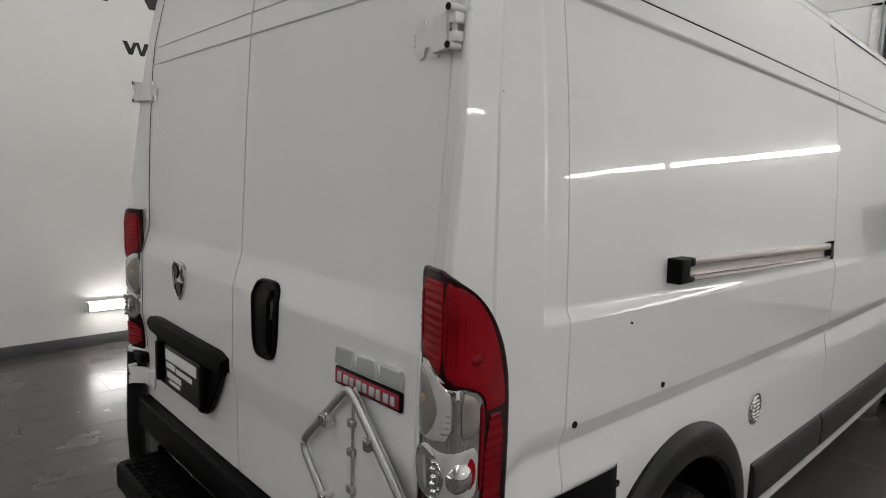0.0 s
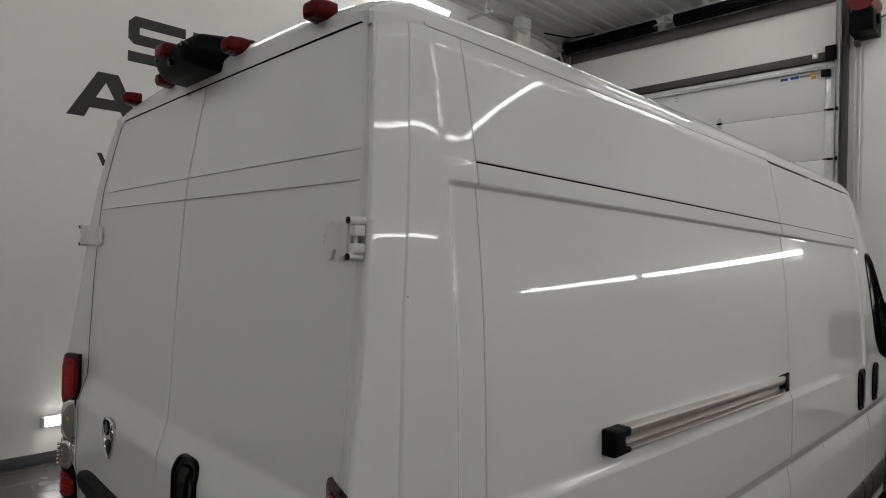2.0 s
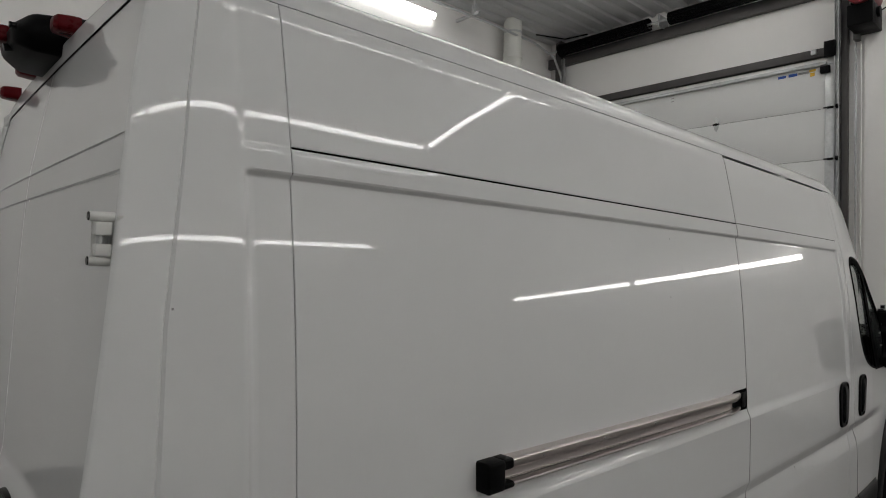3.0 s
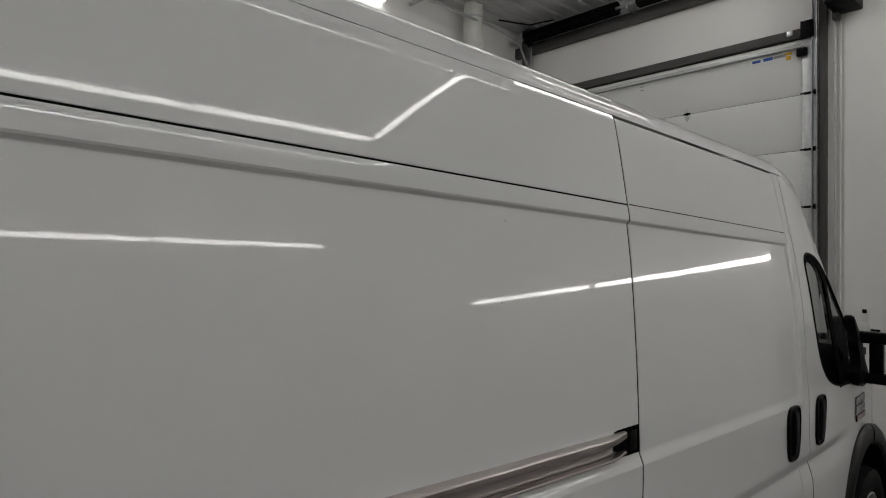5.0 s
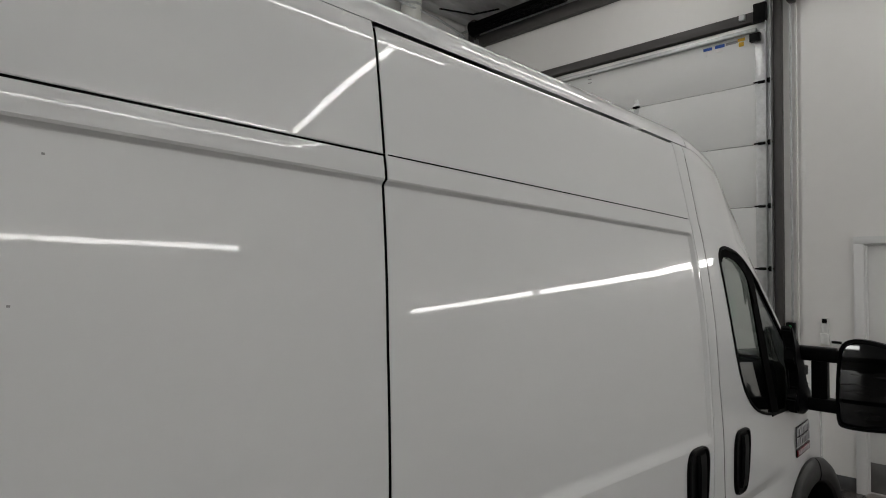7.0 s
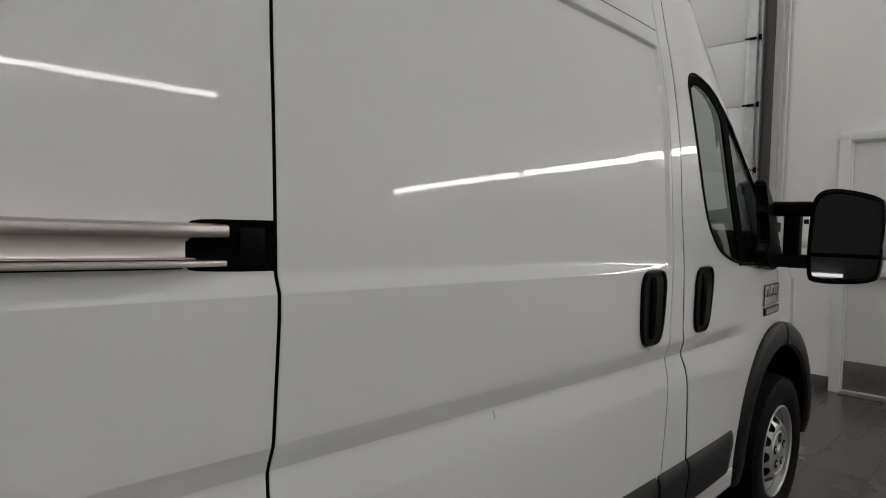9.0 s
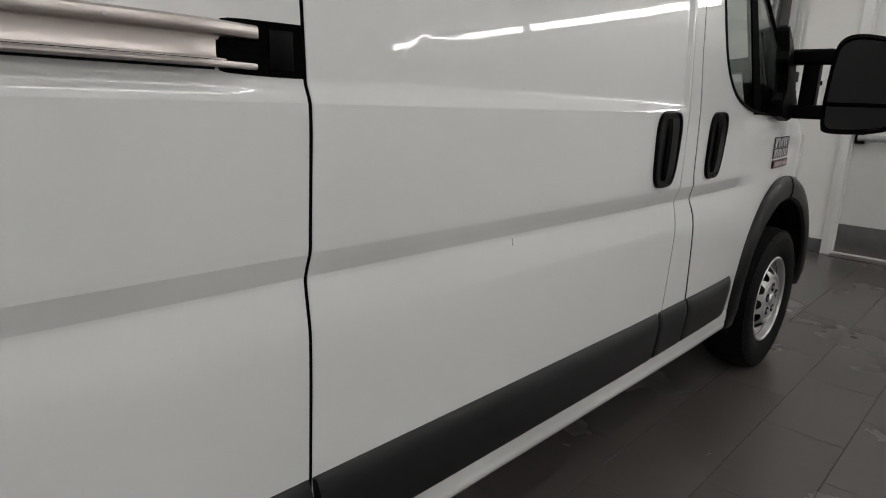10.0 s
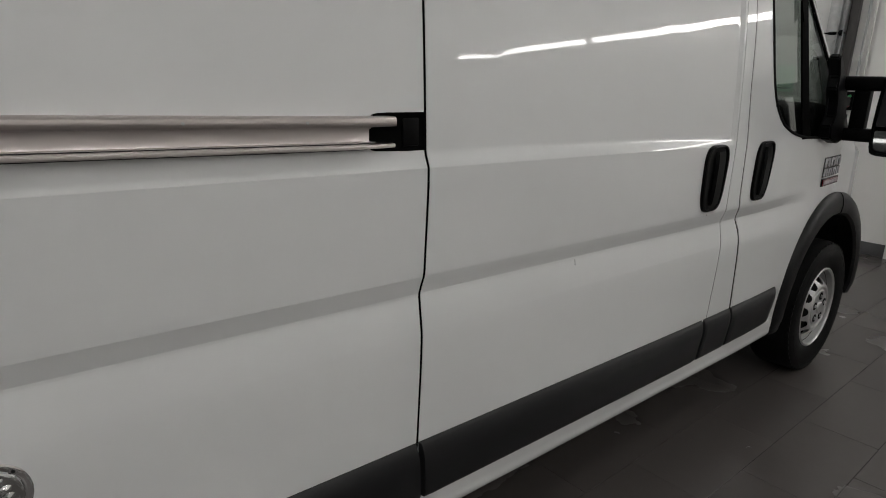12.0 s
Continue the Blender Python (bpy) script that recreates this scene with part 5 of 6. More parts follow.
def tow_mirror(side):
    def bx(lo, hi, bevel, bm):
        a, b = sorted((lo[0] * side, hi[0] * side))
        box(bm, (a, lo[1], lo[2]), (b, hi[1], hi[2]), bevel, 3)
    bm = bmesh.new()
    # door foot: a wedge with a peak
    poly = [(4.70, 1.275), (4.69, 1.335), (4.75, 1.375), (4.755, 1.455), (4.72, 1.50), (4.775, 1.548), (4.79, 1.635), (4.82, 1.655), (4.85, 1.625), (4.868, 1.548), (4.91, 1.50), (4.885, 1.455), (4.885, 1.375), (4.945, 1.335), (4.945, 1.268), (4.82, 1.250)]
    prism(bm, poly, lambda u, v, k: side_at(u, v, 0.006 + k, side), 0.05)
    bmesh.ops.bevel(bm, geom=list(bm.edges), offset=0.008, segments=2, affect="EDGES")
    mm = part("tow_mirror", bm, BLACK, van, "black extended towing mirror on double arms")
    bm = bmesh.new()
    bx((0.935, 4.87, 1.49), (1.165, 4.955, 1.555), 0.018, bm)
    part("upper_arm", bm, BLACK, mm)
    bm = bmesh.new()
    bx((0.935, 4.87, 1.262), (1.165, 4.955, 1.322), 0.018, bm)
    part("lower_arm", bm, BLACK, mm)
    bm = bmesh.new()
    bx((1.045, 4.885, 1.30), (1.11, 4.945, 1.51), 0.010, bm)
    part("link_post", bm, BLACK, mm)
    for z in (1.36, 1.44):
        bm = bmesh.new()
        prism(bm, [(0.95, z - 0.04), (1.02, z - 0.02), (1.02, z + 0.02), (0.95, z + 0.04)], lambda u, v, k: Vector((u * side, 4.89 + k, v)), 0.05)
        part("web", bm, BLACK, mm)
    # head
    bm = bmesh.new()
    out = smooth_poly([(1.145, 1.23), (1.155, 1.54), (1.185, 1.60), (1.26, 1.61), (1.40, 1.575), (1.425, 1.53), (1.415, 1.25), (1.38, 1.215), (1.18, 1.20)], 2)
    c = (1.285, 1.405)
    rings = []
    for f, y in ((0.93, 4.862), (1.0, 4.868), (1.0, 4.91), (0.96, 4.95), (0.82, 5.0), (0.5, 5.04), (0.05, 5.05)):
        rings.append([Vector(((c[0] + (u - c[0]) * f) * side, y, c[1] + (v - c[1]) * f)) for u, v in out])
    rings.insert(0, [Vector(((c[0] + (u - c[0]) * 0.92) * side, 4.925, c[1] + (v - c[1]) * 0.92)) for u, v in out])
    vs = grid(bm, rings, closed=True)
    bm.faces.new(vs[0])
    part("mirror_head", bm, BLACK, mm)
    bm = bmesh.new()
    inner = [(c[0] + (u - c[0]) * 0.90, c[1] + (v - c[1]) * 0.90) for u, v in out]
    top = [(u, max(v, 1.335)) for u, v in inner]
    low = [(u, min(v, 1.318)) for u, v in inner]
    tilt = lambda u, v, k: Vector((u * side, 4.890 + k + 0.14 * (u - 1.285), v))
    prism(bm, top, tilt, 0.004)
    bmesh.ops.dissolve_degenerate(bm, edges=bm.edges, dist=1e-5)
    part("mirror_glass", bm, MIRROR, mm, "flat mirror glass")
    bm = bmesh.new()
    prism(bm, low, tilt, 0.004)
    bmesh.ops.dissolve_degenerate(bm, edges=bm.edges, dist=1e-5)
    part("wide_angle_glass", bm, MIRROR, mm, "small wide-angle mirror glass")
    bm = bmesh.new()
    prism(bm, smooth_poly([(4.865, 1.335), (4.87, 1.46), (4.91, 1.50), (4.935, 1.46), (4.93, 1.335), (4.90, 1.31)], 1), lambda u, v, k: Vector(((1.417 + k) * side, u, v)), 0.012)
    part("turn_signal", bm, LENS, mm, "clear turn signal lens")


for side in (1, -1):
    tow_mirror(side)


def rear_hinge(side, z, px, py, lower=False):
    """A gooseneck hinge: a leaf on the door, a folded arm, a two-part barrel, two sleeves with black pins and winged leaf on the post."""
    def at(x, y, zz):
        return Vector((x * side, y, z + zz))

    def blk(bm, x0, x1, y0, y1, z0, z1, bevel=0.003):
        a, b = sorted((x0 * side, x1 * side))
        box(bm, (a, y0, z + z0), (b, y1, z + z1), bevel)
    yd = rear_y(z) + 0.005
    bm = bmesh.new()
    leaf = [(-0.142, 0.020), (-0.142, -0.030), (-0.128, -0.042), (-0.116, -0.040), (-0.112, -0.022), (-0.100, -0.020), (-0.096, -0.042), (-0.072, -0.044), (-0.072, 0.038), (-0.092, 0.040), (-0.098, 0.026), (-0.112, 0.026), (-0.118, 0.038), (-0.132, 0.036)]
    prism(bm, leaf, lambda u, v, k: at(px + u, yd + 0.004 - k, v), 0.012)
    hg = part("door_hinge", bm, PAINT_HINGE, van, "white painted gooseneck hinge with black pins")
    bm = bmesh.new()
    n = [(-0.085, yd - 0.004), (-0.050, yd - 0.010), (-0.022, py + 0.030), (-0.008, py + 0.012), (-0.012, py + 0.006), (-0.030, py + 0.022), (-0.056, yd - 0.020), (-0.085, yd - 0.010)]
    prism(bm, n, lambda u, v, k: Vector(((px + u) * side, v, z - 0.034 + k)), 0.068)
    part("arm", bm, PAINT_HINGE, hg)
    for z0, z1 in ((0.005, 0.026), (-0.028, -0.008)):
        bm = bmesh.new()
        blk(bm, px - 0.006, px + 0.014, py + 0.006, py + 0.030, z0, z1)
        part("barrel", bm, PAINT_HINGE, hg)
    bm = bmesh.new()
    cyl(bm, at(px + 0.004, py + 0.014, -0.010), at(px + 0.004, py + 0.014, 0.008), 0.005, seg=14)
    part("pivot", bm, GALV, hg)
    for q in (-1, 1):
        bm = bmesh.new()
        cyl(bm, at(px, py, 0.0345 * q), at(px + 0.004, py + 0.040, 0.0345 * q), 0.0078, seg=20)
        pin = part("sleeve", bm, PAINT_HINGE, hg)
        bm = bmesh.new()
        cyl(bm, at(px, py - 0.002, 0.0345 * q), at(px, py + 0.002, 0.0345 * q), 0.0068, seg=20)
        part("pin", bm, GLOSS_BLACK, pin, "black pin end")
        bm = bmesh.new()
        prism(bm, [(0.006, 0.036 * q), (0.024, 0.036 * q), (0.009, 0.002 * q), (0.002, 0.002 * q)], lambda u, v, k: at(px + u, py + 0.034 + k, v), 0.008)
        part("wing", bm, PAINT_HINGE, hg)
    # dark block beside the barrel, in place of the shadow that falls there
    bm = bmesh.new()
    blk(bm, px + 0.000, px + 0.012, py + 0.040, py + 0.052, -0.030, 0.010)
    part("shadow_block", bm, RUBBER, hg)
    for dz in (-0.014, -0.004, 0.006):
        bm = bmesh.new()
        cyl(bm, at(px - 0.150, yd + 0.002, dz), at(px - 0.142, yd - 0.008, dz), 0.003, seg=8)
        part("rivet", bm, GALV, hg)


for side in (1, -1):
    rear_hinge(side, 1.948 if side > 0 else 1.962, 0.912 if side > 0 else 0.936, 0.060)
    rear_hinge(side, 0.80, 0.905, 0.0)


def rear_fittings():
    # licence housing with a dealer plate; its lettering is plain bars
    yd = 0.045
    bm = bmesh.new()
    brow = [(-0.715, 1.055), (-0.700, 1.083), (-0.62, 1.092), (-0.07, 1.090), (-0.020, 1.076), (-0.028, 1.030), (-0.08, 1.018), (-0.60, 1.018), (-0.68, 1.030)]
    a = [Vector((u, yd + 0.012, v)) for u, v in brow]
    b = [Vector((u * 0.985 - 0.005, yd - 0.028, 1.052 + (v - 1.052) * 0.72)) for u, v in brow]
    c = [Vector((u, yd - 0.018, v)) for u, v in brow]
    vs = grid(bm, [a, c, b], closed=True)
    bm.faces.new(vs[-1])
    h = part("licence_housing", bm, BLACK, van, "black licence plate housing with a hooded brow")
    bm = bmesh.new()
    prism(bm, [(-0.660, 1.03), (-0.640, 0.858), (-0.615, 0.838), (-0.200, 0.838), (-0.165, 0.858), (-0.045, 1.03)], lambda u, v, k: Vector((u, yd + 0.012 - k, v)), 0.022)
    bmesh.ops.bevel(bm, geom=list(bm.edges), offset=0.006, segments=2, affect="EDGES")
    part("backing", bm, BLACK, h)
    bm = bmesh.new()
    box(bm, (-0.535, yd - 0.020, 0.855), (-0.205, yd - 0.008, 1.012), 0.004)
    pl = part("dealer_plate", bm, GRAPHIC, h, "black dealer plate with white bars")
    for x0, x1, z0, z1 in ((-0.525, -0.235, 0.957, 0.996), (-0.520, -0.43, 0.928, 0.948), (-0.42, -0.275, 0.926, 0.944), (-0.510, -0.375, 0.892, 0.914), (-0.495, -0.385, 0.872, 0.884)):
        bm = bmesh.new()
        box(bm, (x0, yd - 0.0215, z0), (x1, yd - 0.0195, z1))
        part("printed_bar", bm, WHITE_PLASTIC, pl)
    for x in (-0.585, -0.175):
        bm = bmesh.new()
        box(bm, (x - 0.020, yd - 0.034, 0.86), (x + 0.012, yd - 0.008, 1.01), 0.006)
        part("rib", bm, BLACK, h)
    # shield badge
    yb = rear_y(1.26) + 0.003
    bm = bmesh.new()
    sh = smooth_poly([(-0.487, 1.325), (-0.43, 1.335), (-0.373, 1.325), (-0.375, 1.26), (-0.395, 1.215), (-0.43, 1.188), (-0.465, 1.215), (-0.485, 1.26)], 1)
    rings = []
    for f, k in ((1.0, 0.0), (1.0, 0.008), (0.93, 0.012), (0.86, 0.010), (0.84, 0.004)):
        rings.append([Vector((-0.43 + (u + 0.43) * f, yb - k, 1.262 + (v - 1.262) * f)) for u, v in sh])
    vs = grid(bm, rings, closed=True)
    bm.faces.new(vs[-1])
    bd = part("shield_badge", bm, CHROME, van, "chrome shield badge with dark relief shapes")
    for poly in ([(-0.475, 1.31), (-0.45, 1.318), (-0.435, 1.29), (-0.455, 1.268), (-0.475, 1.275)], [(-0.40, 1.318), (-0.385, 1.30), (-0.39, 1.262), (-0.41, 1.27), (-0.42, 1.29)], [(-0.45, 1.255), (-0.41, 1.255), (-0.415, 1.215), (-0.43, 1.203), (-0.445, 1.215)]):
        bm = bmesh.new()
        prism(bm, poly, lambda u, v, k: Vector((u, yb - 0.004 - k, v)), 0.004)
        part("relief", bm, GLOSS_BLACK, bd)
    # model badge: chrome blocks over a red bar
    yb = rear_y(1.21) + 0.003
    bm = bmesh.new()
    box(bm, (0.572, yb - 0.006, 1.166), (0.822, yb + 0.004, 1.210), 0.003)
    mb = part("model_badge", bm, GLOSS_BLACK, van, "chrome blocks over a red and black badge bar")
    bm = bmesh.new()
    box(bm, (0.578, yb - 0.008, 1.171), (0.816, yb - 0.004, 1.205), 0.002)
    part("red_field", bm, BADGERED, mb)
    for k in range(9):
        bm = bmesh.new()
        box(bm, (0.588 + 0.0252 * k, yb - 0.011, 1.177 + (0.0 if k % 3 else -0.002)), (0.603 + 0.0252 * k + 0.004 * (k % 2), yb - 0.006, 1.198 + (0.002 if k in (0, 3) else 0)), 0.002)
        part("chrome_bar", bm, BADGE, mb)
    for poly in ([(0.574, 1.217), (0.578, 1.257), (0.640, 1.257), (0.648, 1.217)],
                 [(0.656, 1.217), (0.666, 1.257), (0.728, 1.257), (0.738, 1.217)],
                 [(0.746, 1.217), (0.752, 1.257), (0.818, 1.257), (0.822, 1.217)]):
        bm = bmesh.new()
        prism(bm, poly, lambda u, v, k: Vector((u, yb + 0.002 - k, v)), 0.011)
        bmesh.ops.bevel(bm, geom=[e for e in bm.edges if abs(e.verts[0].co.y - e.verts[1].co.y) < 1e-6 and e.verts[0].co.y < yb - 0.005], offset=0.002, segments=2, affect="EDGES")
        part("chrome_block", bm, BADGE, mb)
    # diamond placard holder of dull aluminium bars on the right rear door
    def tubes(pts, r, name, parent, m, lab=""):
        b2 = bmesh.new()
        sweep(b2, pts, r, 12)
        return part(name, b2, m, parent, lab)
    c, hd, yf = (0.668, 0.985), 0.205, 0.018
    pts = []
    corners = [(0, hd), (-hd, 0), (0, -hd), (hd, 0)]
    for k in range(4):
        p0, p1, p2 = Vector(corners[k - 1]), Vector(corners[k]), Vector(corners[(k + 1) % 4])
        for q in fine(0, 1, 0.2):
            a_, b_ = p1 + (p0 - p1) * 0.12, p1 + (p2 - p1) * 0.12
            v = a_ * (1 - q) ** 2 + p1 * 2 * q * (1 - q) + b_ * q * q
            pts.append((c[0] + v.x, yf, c[1] + v.y))
    bm = bmesh.new()
    sweep(bm, pts, 0.0085, 12, closed=True, flat=0.0105)
    ph = part("placard_holder", bm, DULL_ALU, van, "diamond placard holder of dull aluminium bars")
    bm = bmesh.new()
    prism(bm, [(c[0] + u * 0.97, c[1] + v * 0.97) for u, v in corners], lambda u, v, k: Vector((u, yf + 0.016 + k, v)), 0.003)
    part("placard_plate", bm, PAINT_HINGE, ph, "white placard plate")
    tubes([(c[0], yf + 0.012, c[1] + hd * 0.9), (c[0], yf + 0.012, c[1] - hd * 0.9)], 0.0028, "hinge_rod", ph, DULL_ALU)
    for dz in (0.115, 0.045, -0.045, -0.115):
        bm = bmesh.new()
        box(bm, (c[0] - 0.011, yf + 0.002, c[1] + dz - 0.009), (c[0] + 0.011, yf + 0.016, c[1] + dz + 0.009), 0.003)
        part("hinge_clip", bm, DULL_ALU, ph)
    for u, v in ((-0.09, 0.10), (0.09, 0.10), (0.09, -0.10), (-0.09, -0.10)):
        bm = bmesh.new()
        box(bm, (c[0] + u - 0.012, yf - 0.018, c[1] + v - 0.014), (c[0] + u + 0.012, yf + 0.012, c[1] + v + 0.014), 0.004)
        cyl(bm, (c[0] + u * 0.9, yf - 0.012, c[1] + v * 0.9), (c[0] + u * 0.9, yf + 0.012, c[1] + v * 0.9), 0.008, seg=12)
        part("spring_clip", bm, CHROME, ph)
    # rear bumper, with a tread step and raised corners
    bm = bmesh.new()
    box(bm, (-0.87, 0.025, 0.585), (0.87, 0.10, 0.708), 0.012, 3)
    bp = part("rear_bumper", bm, BLACK, van, "black plastic rear step bumper")
    bm = bmesh.new()
    box(bm, (-0.82, -0.085, 0.36), (0.82, 0.12, 0.48), 0.03, 4)
    part("step", bm, BLACK, bp)
    bm = bmesh.new()
    for k in range(36):
        for j in range(4):
            x, y = -0.74 + 0.0423 * k, -0.056 + 0.028 * j
            box(bm, (x - 0.012, y - 0.009, 0.478), (x + 0.012, y + 0.009, 0.484))
    part("tread_pad", bm, RUBBER, bp, "ribbed black step pad")
    for side in (1, -1):
        bm = bmesh.new()
        rows = []
        for z, g in ((0.36, 0.0), (0.40, 0.03), (0.55, 0.034), (0.70, 0.026), (0.82, 0.018), (0.885, 0.014)):
            rows.append([on_skin(s, max(z, 0.42), g - 0.004 if s < 1.62 else -0.003, side) + Vector((0, 0, z - max(z, 0.42))) for s in fine(0.84, 1.63, 0.03)])
        vs = grid(bm, rows)
        part("bumper_corner", bm, BLACK, bp)
        bm = bmesh.new()
        x0, x1 = sorted((0.84 * side, 0.985 * side))
        box(bm, (x0, 0.03, 0.85), (x1, 0.12, 0.895), 0.012, 3)
        part("corner_cap", bm, BLACK, bp)
    # roof clearance lamps and the brake lamp with the camera box
    for x, y, z in ((-0.650, 0.160, 2.487), (-0.280, 0.156, 2.487), (0.215, 0.160, 2.492), (0.633, 0.168, 2.480)):
        bm = bmesh.new()
        rings = []
        for f, k in ((1.05, 0.02), (1.05, 0.0), (1.0, -0.012), (0.92, -0.03), (0.6, -0.038)):
            rings.append([Vector((x + 0.035 * f * (abs(math.cos(a)) ** 0.5) * (1 if math.cos(a) > 0 else -1), y + k, z + 0.0215 * f * (abs(math.sin(a)) ** 0.5) * (1 if math.sin(a) > 0 else -1))) for a in [2 * math.pi * q / 24 for q in range(24)]])
        vs = grid(bm, rings, closed=True)
        bm.faces.new(vs[-1])
        part("clearance_lamp", bm, RED_LAMP, van, "small red clearance lamp")
    bm = bmesh.new()
    for q in ((-0.17, 0.25, 2.44), (0.12, 0.25, 2.44), (0.15, 0.26, 2.50), (-0.20, 0.26, 2.50), (0.13, 0.27, 2.56), (-0.18, 0.27, 2.56), (-0.155, 0.105, 2.445), (0.105, 0.105, 2.445),
              (0.125, 0.085, 2.495), (-0.175, 0.085, 2.495), (0.10, 0.10, 2.545), (-0.15, 0.10, 2.545), (-0.12, 0.062, 2.468), (0.07, 0.062, 2.468), (0.075, 0.056, 2.51), (-0.125, 0.056, 2.51)):
        bm.verts.new(q)
    hull = bmesh.ops.convex_hull(bm, input=list(bm.verts))
    bmesh.ops.delete(bm, geom=[g for g in hull["geom_interior"] if isinstance(g, bmesh.types.BMVert)], context="VERTS")
    bmesh.ops.dissolve_limit(bm, angle_limit=0.12, verts=list(bm.verts), edges=list(bm.edges))
    bmesh.ops.bevel(bm, geom=list(bm.edges), offset=0.011, segments=3, profile=0.5, affect="EDGES", clamp_overlap=True)
    cb = part("camera_box", bm, BLACK, van, "black rounded camera and brake lamp box", angle=40)
    bm = bmesh.new()
    cyl(bm, (0.0, 0.075, 2.472), (0.0, 0.052, 2.466), 0.010, seg=18)
    part("camera_lens", bm, GLOSS_BLACK, cb)
    bm = bmesh.new()
    box(bm, (-0.075, 0.035, 2.485), (0.005, 0.09, 2.528), 0.012, 3)
    part("brake_light", bm, RED_LAMP, cb, "red brake light")
    for x in (-0.10, 0.10):
        bm = bmesh.new()
        cyl(bm, (x, 0.066, 2.50), (x, 0.050, 2.50), 0.008, seg=12)
        part("screw", bm, GLOSS_BLACK, cb)


rear_fittings()


def side_fittings():
    # round louvred steel vent ahead of the rear wheel
    cy, cz = 1.545, 0.868
    o = side_at(cy, cz, 0.0).x

    def face(r, a_, k):
        return Vector((o + k, cy + r * math.cos(a_), cz + r * math.sin(a_)))
    bm = bmesh.new()
    rings = [[face(r, 2 * math.pi * q / 40, k) for q in range(40)] for r, k in ((0.060, 0.0), (0.060, 0.002), (0.057, 0.0035), (0.049, 0.0035), (0.047, 0.0065), (0.044, 0.0075), (0.041, 0.0055), (0.001, 0.0055))]
    grid(bm, rings, closed=True)
    cap = part("round_vent", bm, CHROME, van, "round louvred stainless steel vent")
    for k in range(5):
        v = -0.028 + 0.014 * k
        h = math.sqrt(0.040 ** 2 - v * v) - 0.004
        bm = bmesh.new()
        rows = []
        for q in fine(-1, 1, 0.125):
            e = max(0.0, 1 - q ** 4)
            rows.append([Vector((o + 0.005, cy + h * q, cz + v + 0.005)), Vector((o + 0.005 + 0.006 * e, cy + h * q, cz + v + 0.001)), Vector((o + 0.005 + 0.007 * e, cy + h * q, cz + v - 0.004)), Vector((o + 0.004, cy + h * q, cz + v - 0.0045))])
        grid(bm, rows)
        part("louvre", bm, CHROME, cap)
    for q in range(4):
        bm = bmesh.new()
        c_ = face(0.053, math.pi * (0.25 + 0.5 * q), 0.003)
        cyl(bm, c_, c_ + Vector((0.002, 0, 0)), 0.003, seg=10)
        part("screw", bm, GLOSS_BLACK, cap)
    # plugged screw holes
    for y, z, r in ((0.425, 1.10, 0.0085), (0.837, 1.109, 0.008), (0.625, 0.89, 0.0095), (0.65, 1.312, 0.0035)):
        x = side_at(y, z, 0.0).x
        bm = bmesh.new()
        cyl(bm, (x - 0.004, y, z), (x + 0.0035, y, z), r, seg=16)
        pg = part("screw_plug", bm, GLOSS_BLACK, van, "small black screw plug")
    # model badge on the cab door
    def pl(u, v, k):
        return side_at(u - 0.02, v, 0.001 + k, 1)
    bm = bmesh.new()
    prism(bm, [(4.885, 1.035), (5.135, 1.035), (5.135, 1.072), (4.885, 1.072)], pl, 0.006)
    mb = part("model_badge", bm, GLOSS_BLACK, van, "chrome blocks over a red and black badge bar")
    bm = bmesh.new()
    prism(bm, [(4.892, 1.040), (5.128, 1.040), (5.128, 1.067), (4.892, 1.067)], pl, 0.008)
    part("red_field", bm, BADGERED, mb)
    for k in range(8):
        bm = bmesh.new()
        y = 4.905 + 0.0275 * k
        prism(bm, [(y, 1.045), (y + 0.018, 1.045), (y + 0.018, 1.062), (y, 1.062)], pl, 0.010)
        part("chrome_bar", bm, BADGE, mb)
    # two rows of bright blocks, each a pair of bars joined by a short one, over their dark outlines
    for z0, z1, n in ((1.128, 1.176, 3), (1.080, 1.126, 4)):
        w = 0.252 / n
        for k in range(n):
            y, g = 4.882 + w * k, w * 0.30
            bm = bmesh.new()
            prism(bm, [(y + 0.002, z0), (y + 0.004, z1), (y + w - 0.006, z1), (y + w - 0.004, z0)], pl, 0.003)
            blk = part("block_edge", bm, GLOSS_BLACK, mb)
            bm = bmesh.new()
            prism(bm, [(y + 0.005, z0 + 0.004), (y + 0.006, z1 - 0.004), (y + g + 0.006, z1 - 0.004), (y + g + 0.004, z0 + 0.004)], pl, 0.007)
            prism(bm, [(y + w - g - 0.006, z0 + 0.004), (y + w - g - 0.008, z1 - 0.004), (y + w - 0.010, z1 - 0.004), (y + w - 0.008, z0 + 0.004)], pl, 0.007)
            prism(bm, [(y + g + 0.002, z1 - 0.017), (y + g + 0.002, z1 - 0.005), (y + w - g - 0.004, z1 - 0.005), (y + w - g - 0.004, z1 - 0.017)], pl, 0.0065)
            part("chrome_block", bm, BADGE, blk)
    # a dent and a few scuffs in the paint
    for y, z, w, h in ((2.963, 0.994, 0.002, 0.018), (0.172, 1.838, 0.003, 0.004), (1.836, 2.013, 0.004, 0.003), (1.802, 1.814, 0.004, 0.003), (3.70, 1.045, 0.004, 0.004)):
        bm = bmesh.new()
        prism(bm, [(y - w / 2, z - h / 2), (y + w / 2, z - h / 2), (y + w / 2, z + h / 2), (y - w / 2, z + h / 2)], lambda u, v, k: side_at(u, v, 0.0002 + k, 1), 0.0006)
        part("scuff", bm, PRINT, van, "small grey scuff")


side_fittings()


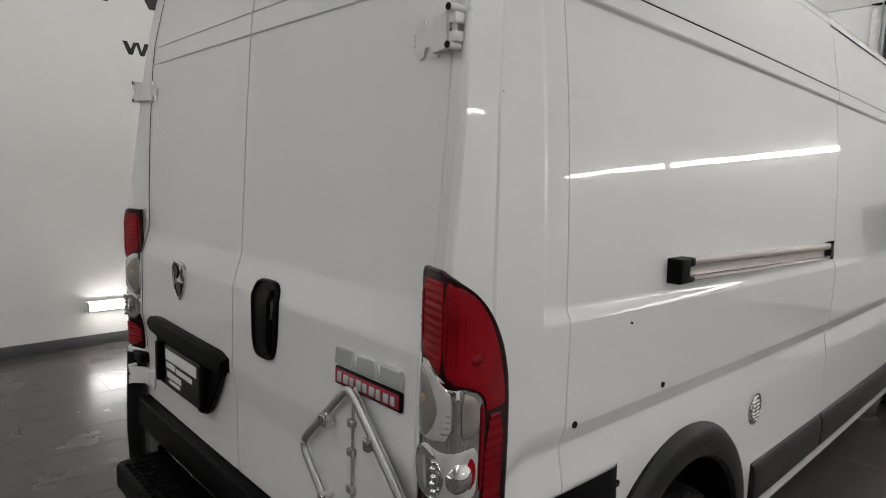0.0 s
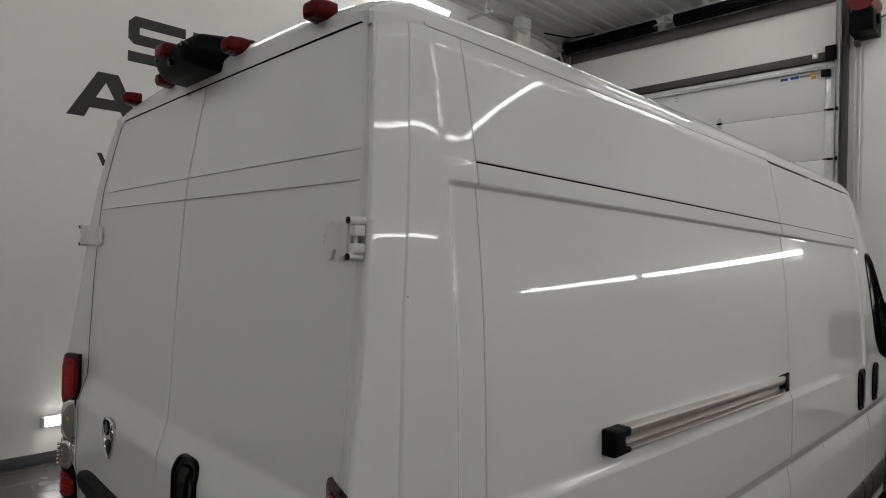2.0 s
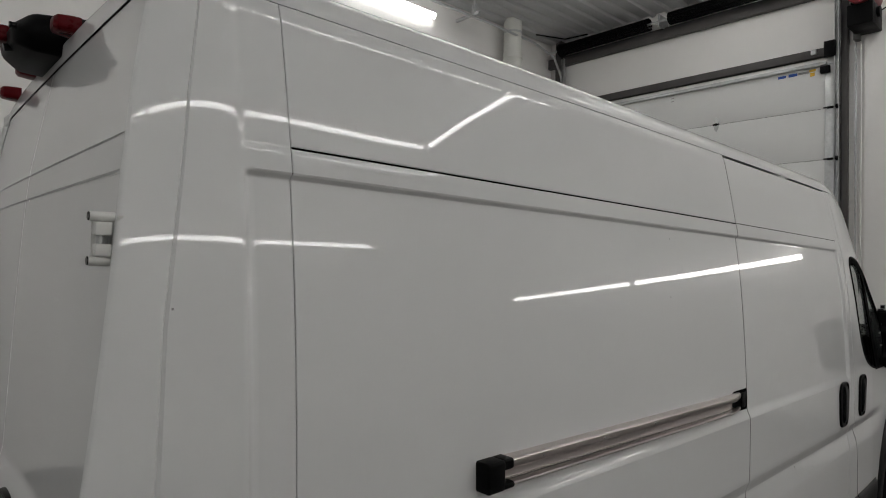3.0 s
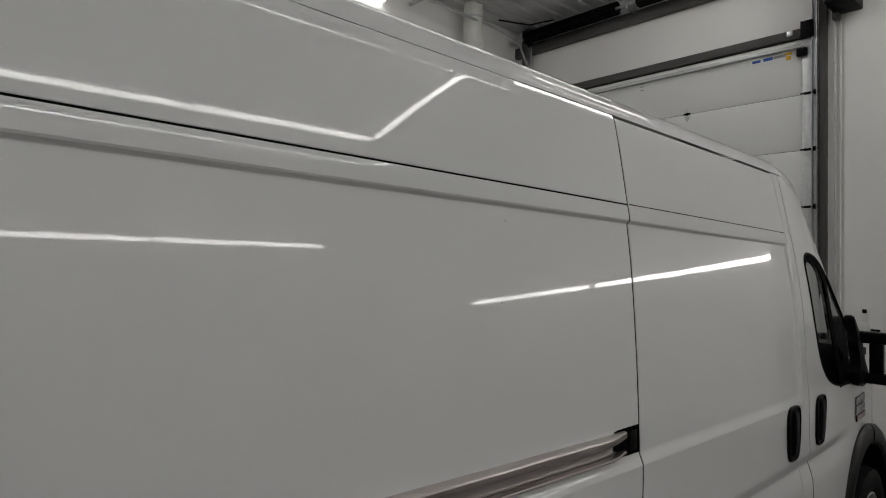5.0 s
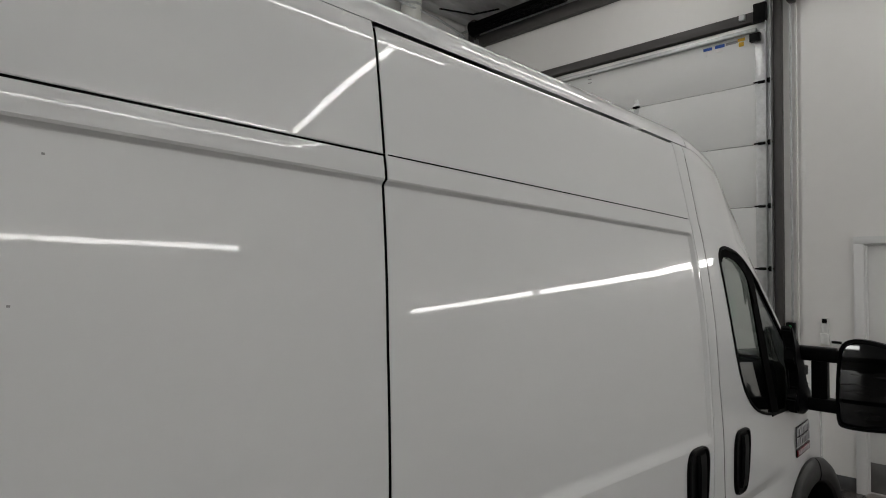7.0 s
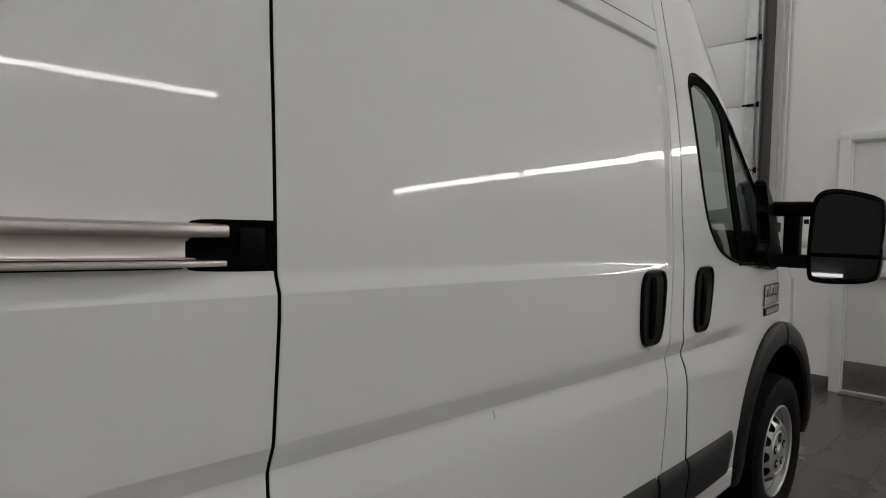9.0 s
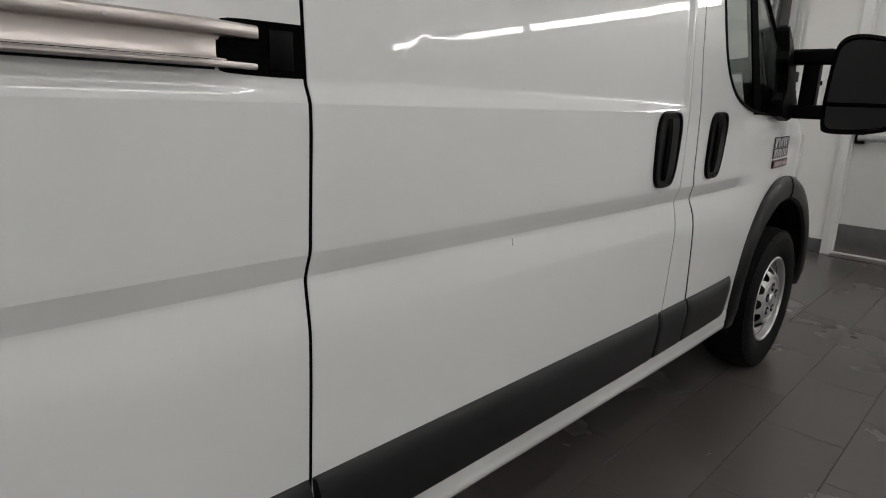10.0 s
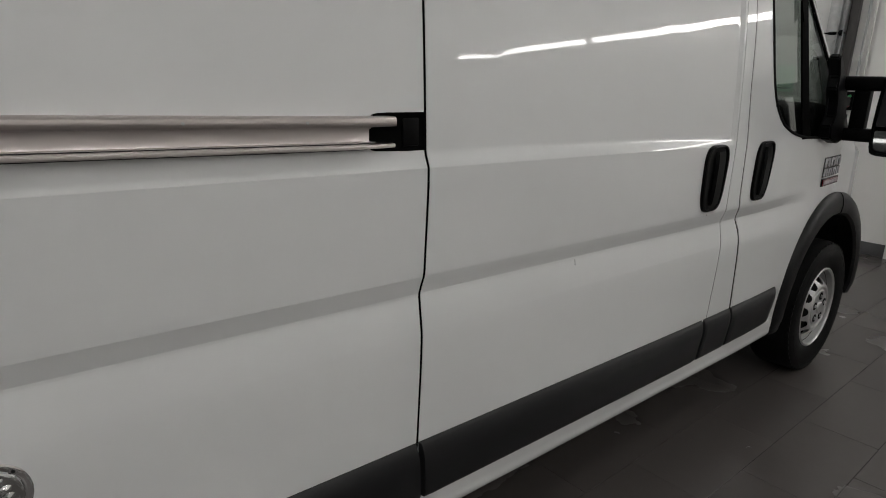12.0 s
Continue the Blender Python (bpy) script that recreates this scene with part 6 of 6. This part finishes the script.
# ---- floor tiles, last ----
def floor():
    bm = bmesh.new()
    box(bm, (XL, YB, -0.15), (XR, YF + 0.05, -0.003))
    fl = tagged(part("floor", bm, GROUT), "dark slate-look tiles in running bond, slightly glossy", "floor", kind="structure")
    W, L, G = 0.305, 0.62, 0.0022

    def tile_mesh(w, l):
        b = bmesh.new()
        e = 0.0004
        rings = [[(0, 0, -0.003), (w, 0, -0.003), (w, l, -0.003), (0, l, -0.003)], [(0, 0, -e), (w, 0, -e), (w, l, -e), (0, l, -e)], [(e, e, 0), (w - e, e, 0), (w - e, l - e, 0), (e, l - e, 0)]]
        vs = grid(b, rings, closed=True)
        b.faces.new(vs[-1])
        bmesh.ops.recalc_face_normals(b, faces=b.faces)
        me = bpy.data.meshes.new("tile")
        b.to_mesh(me)
        b.free()
        me.materials.append(TILE)
        return me
    near = tile_mesh(W - G, L - G)
    rest_v, rest_f = [], []
    n = 0
    i0 = math.floor((XL - 1.22) / W)
    i1 = math.ceil((XR - 1.22) / W)
    for i in range(i0, i1):
        x = 1.22 + i * W
        y = 4.20 - (0.0 if i % 2 else L / 2) - L * 18
        while y < YF:
            a, b = max(x, XL), min(x + W - G, XR)
            c, d = max(y, YB), min(y + L - G, YF)
            whole = b - a > W - G - 1e-4 and d - c > L - G - 1e-4
            if b - a > 0.02 and d - c > 0.02:
                close = (0.5 < x < 2.9 and 2.5 < y) or (x < -1.0 and -1.4 < y < 3.0)
                if whole and close and n < 300:
                    ob = new("tile", near)
                    ob.location = (x, y, 0)
                    ob.parent = fl
                    n += 1
                else:
                    k = len(rest_v)
                    e = 0.0004
                    rest_v += [(a, c, -0.003), (b, c, -0.003), (b, d, -0.003), (a, d, -0.003), (a, c, -e), (b, c, -e), (b, d, -e), (a, d, -e), (a + e, c + e, 0), (b - e, c + e, 0), (b - e, d - e, 0), (a + e, d - e, 0)]
                    for q in (0, 4):
                        rest_f += [(k + q + j, k + q + (j + 1) % 4, k + q + 4 + (j + 1) % 4, k + q + 4 + j) for j in range(4)]
                    rest_f.append((k + 8, k + 9, k + 10, k + 11))
            y += L
    me = bpy.data.meshes.new("floor_tiles")
    me.from_pydata(rest_v, [], rest_f)
    me.materials.append(TILE)
    ob = new("floor_tiles", me)
    ob.parent = fl
    tagged(ob, kind="stuff")


floor()
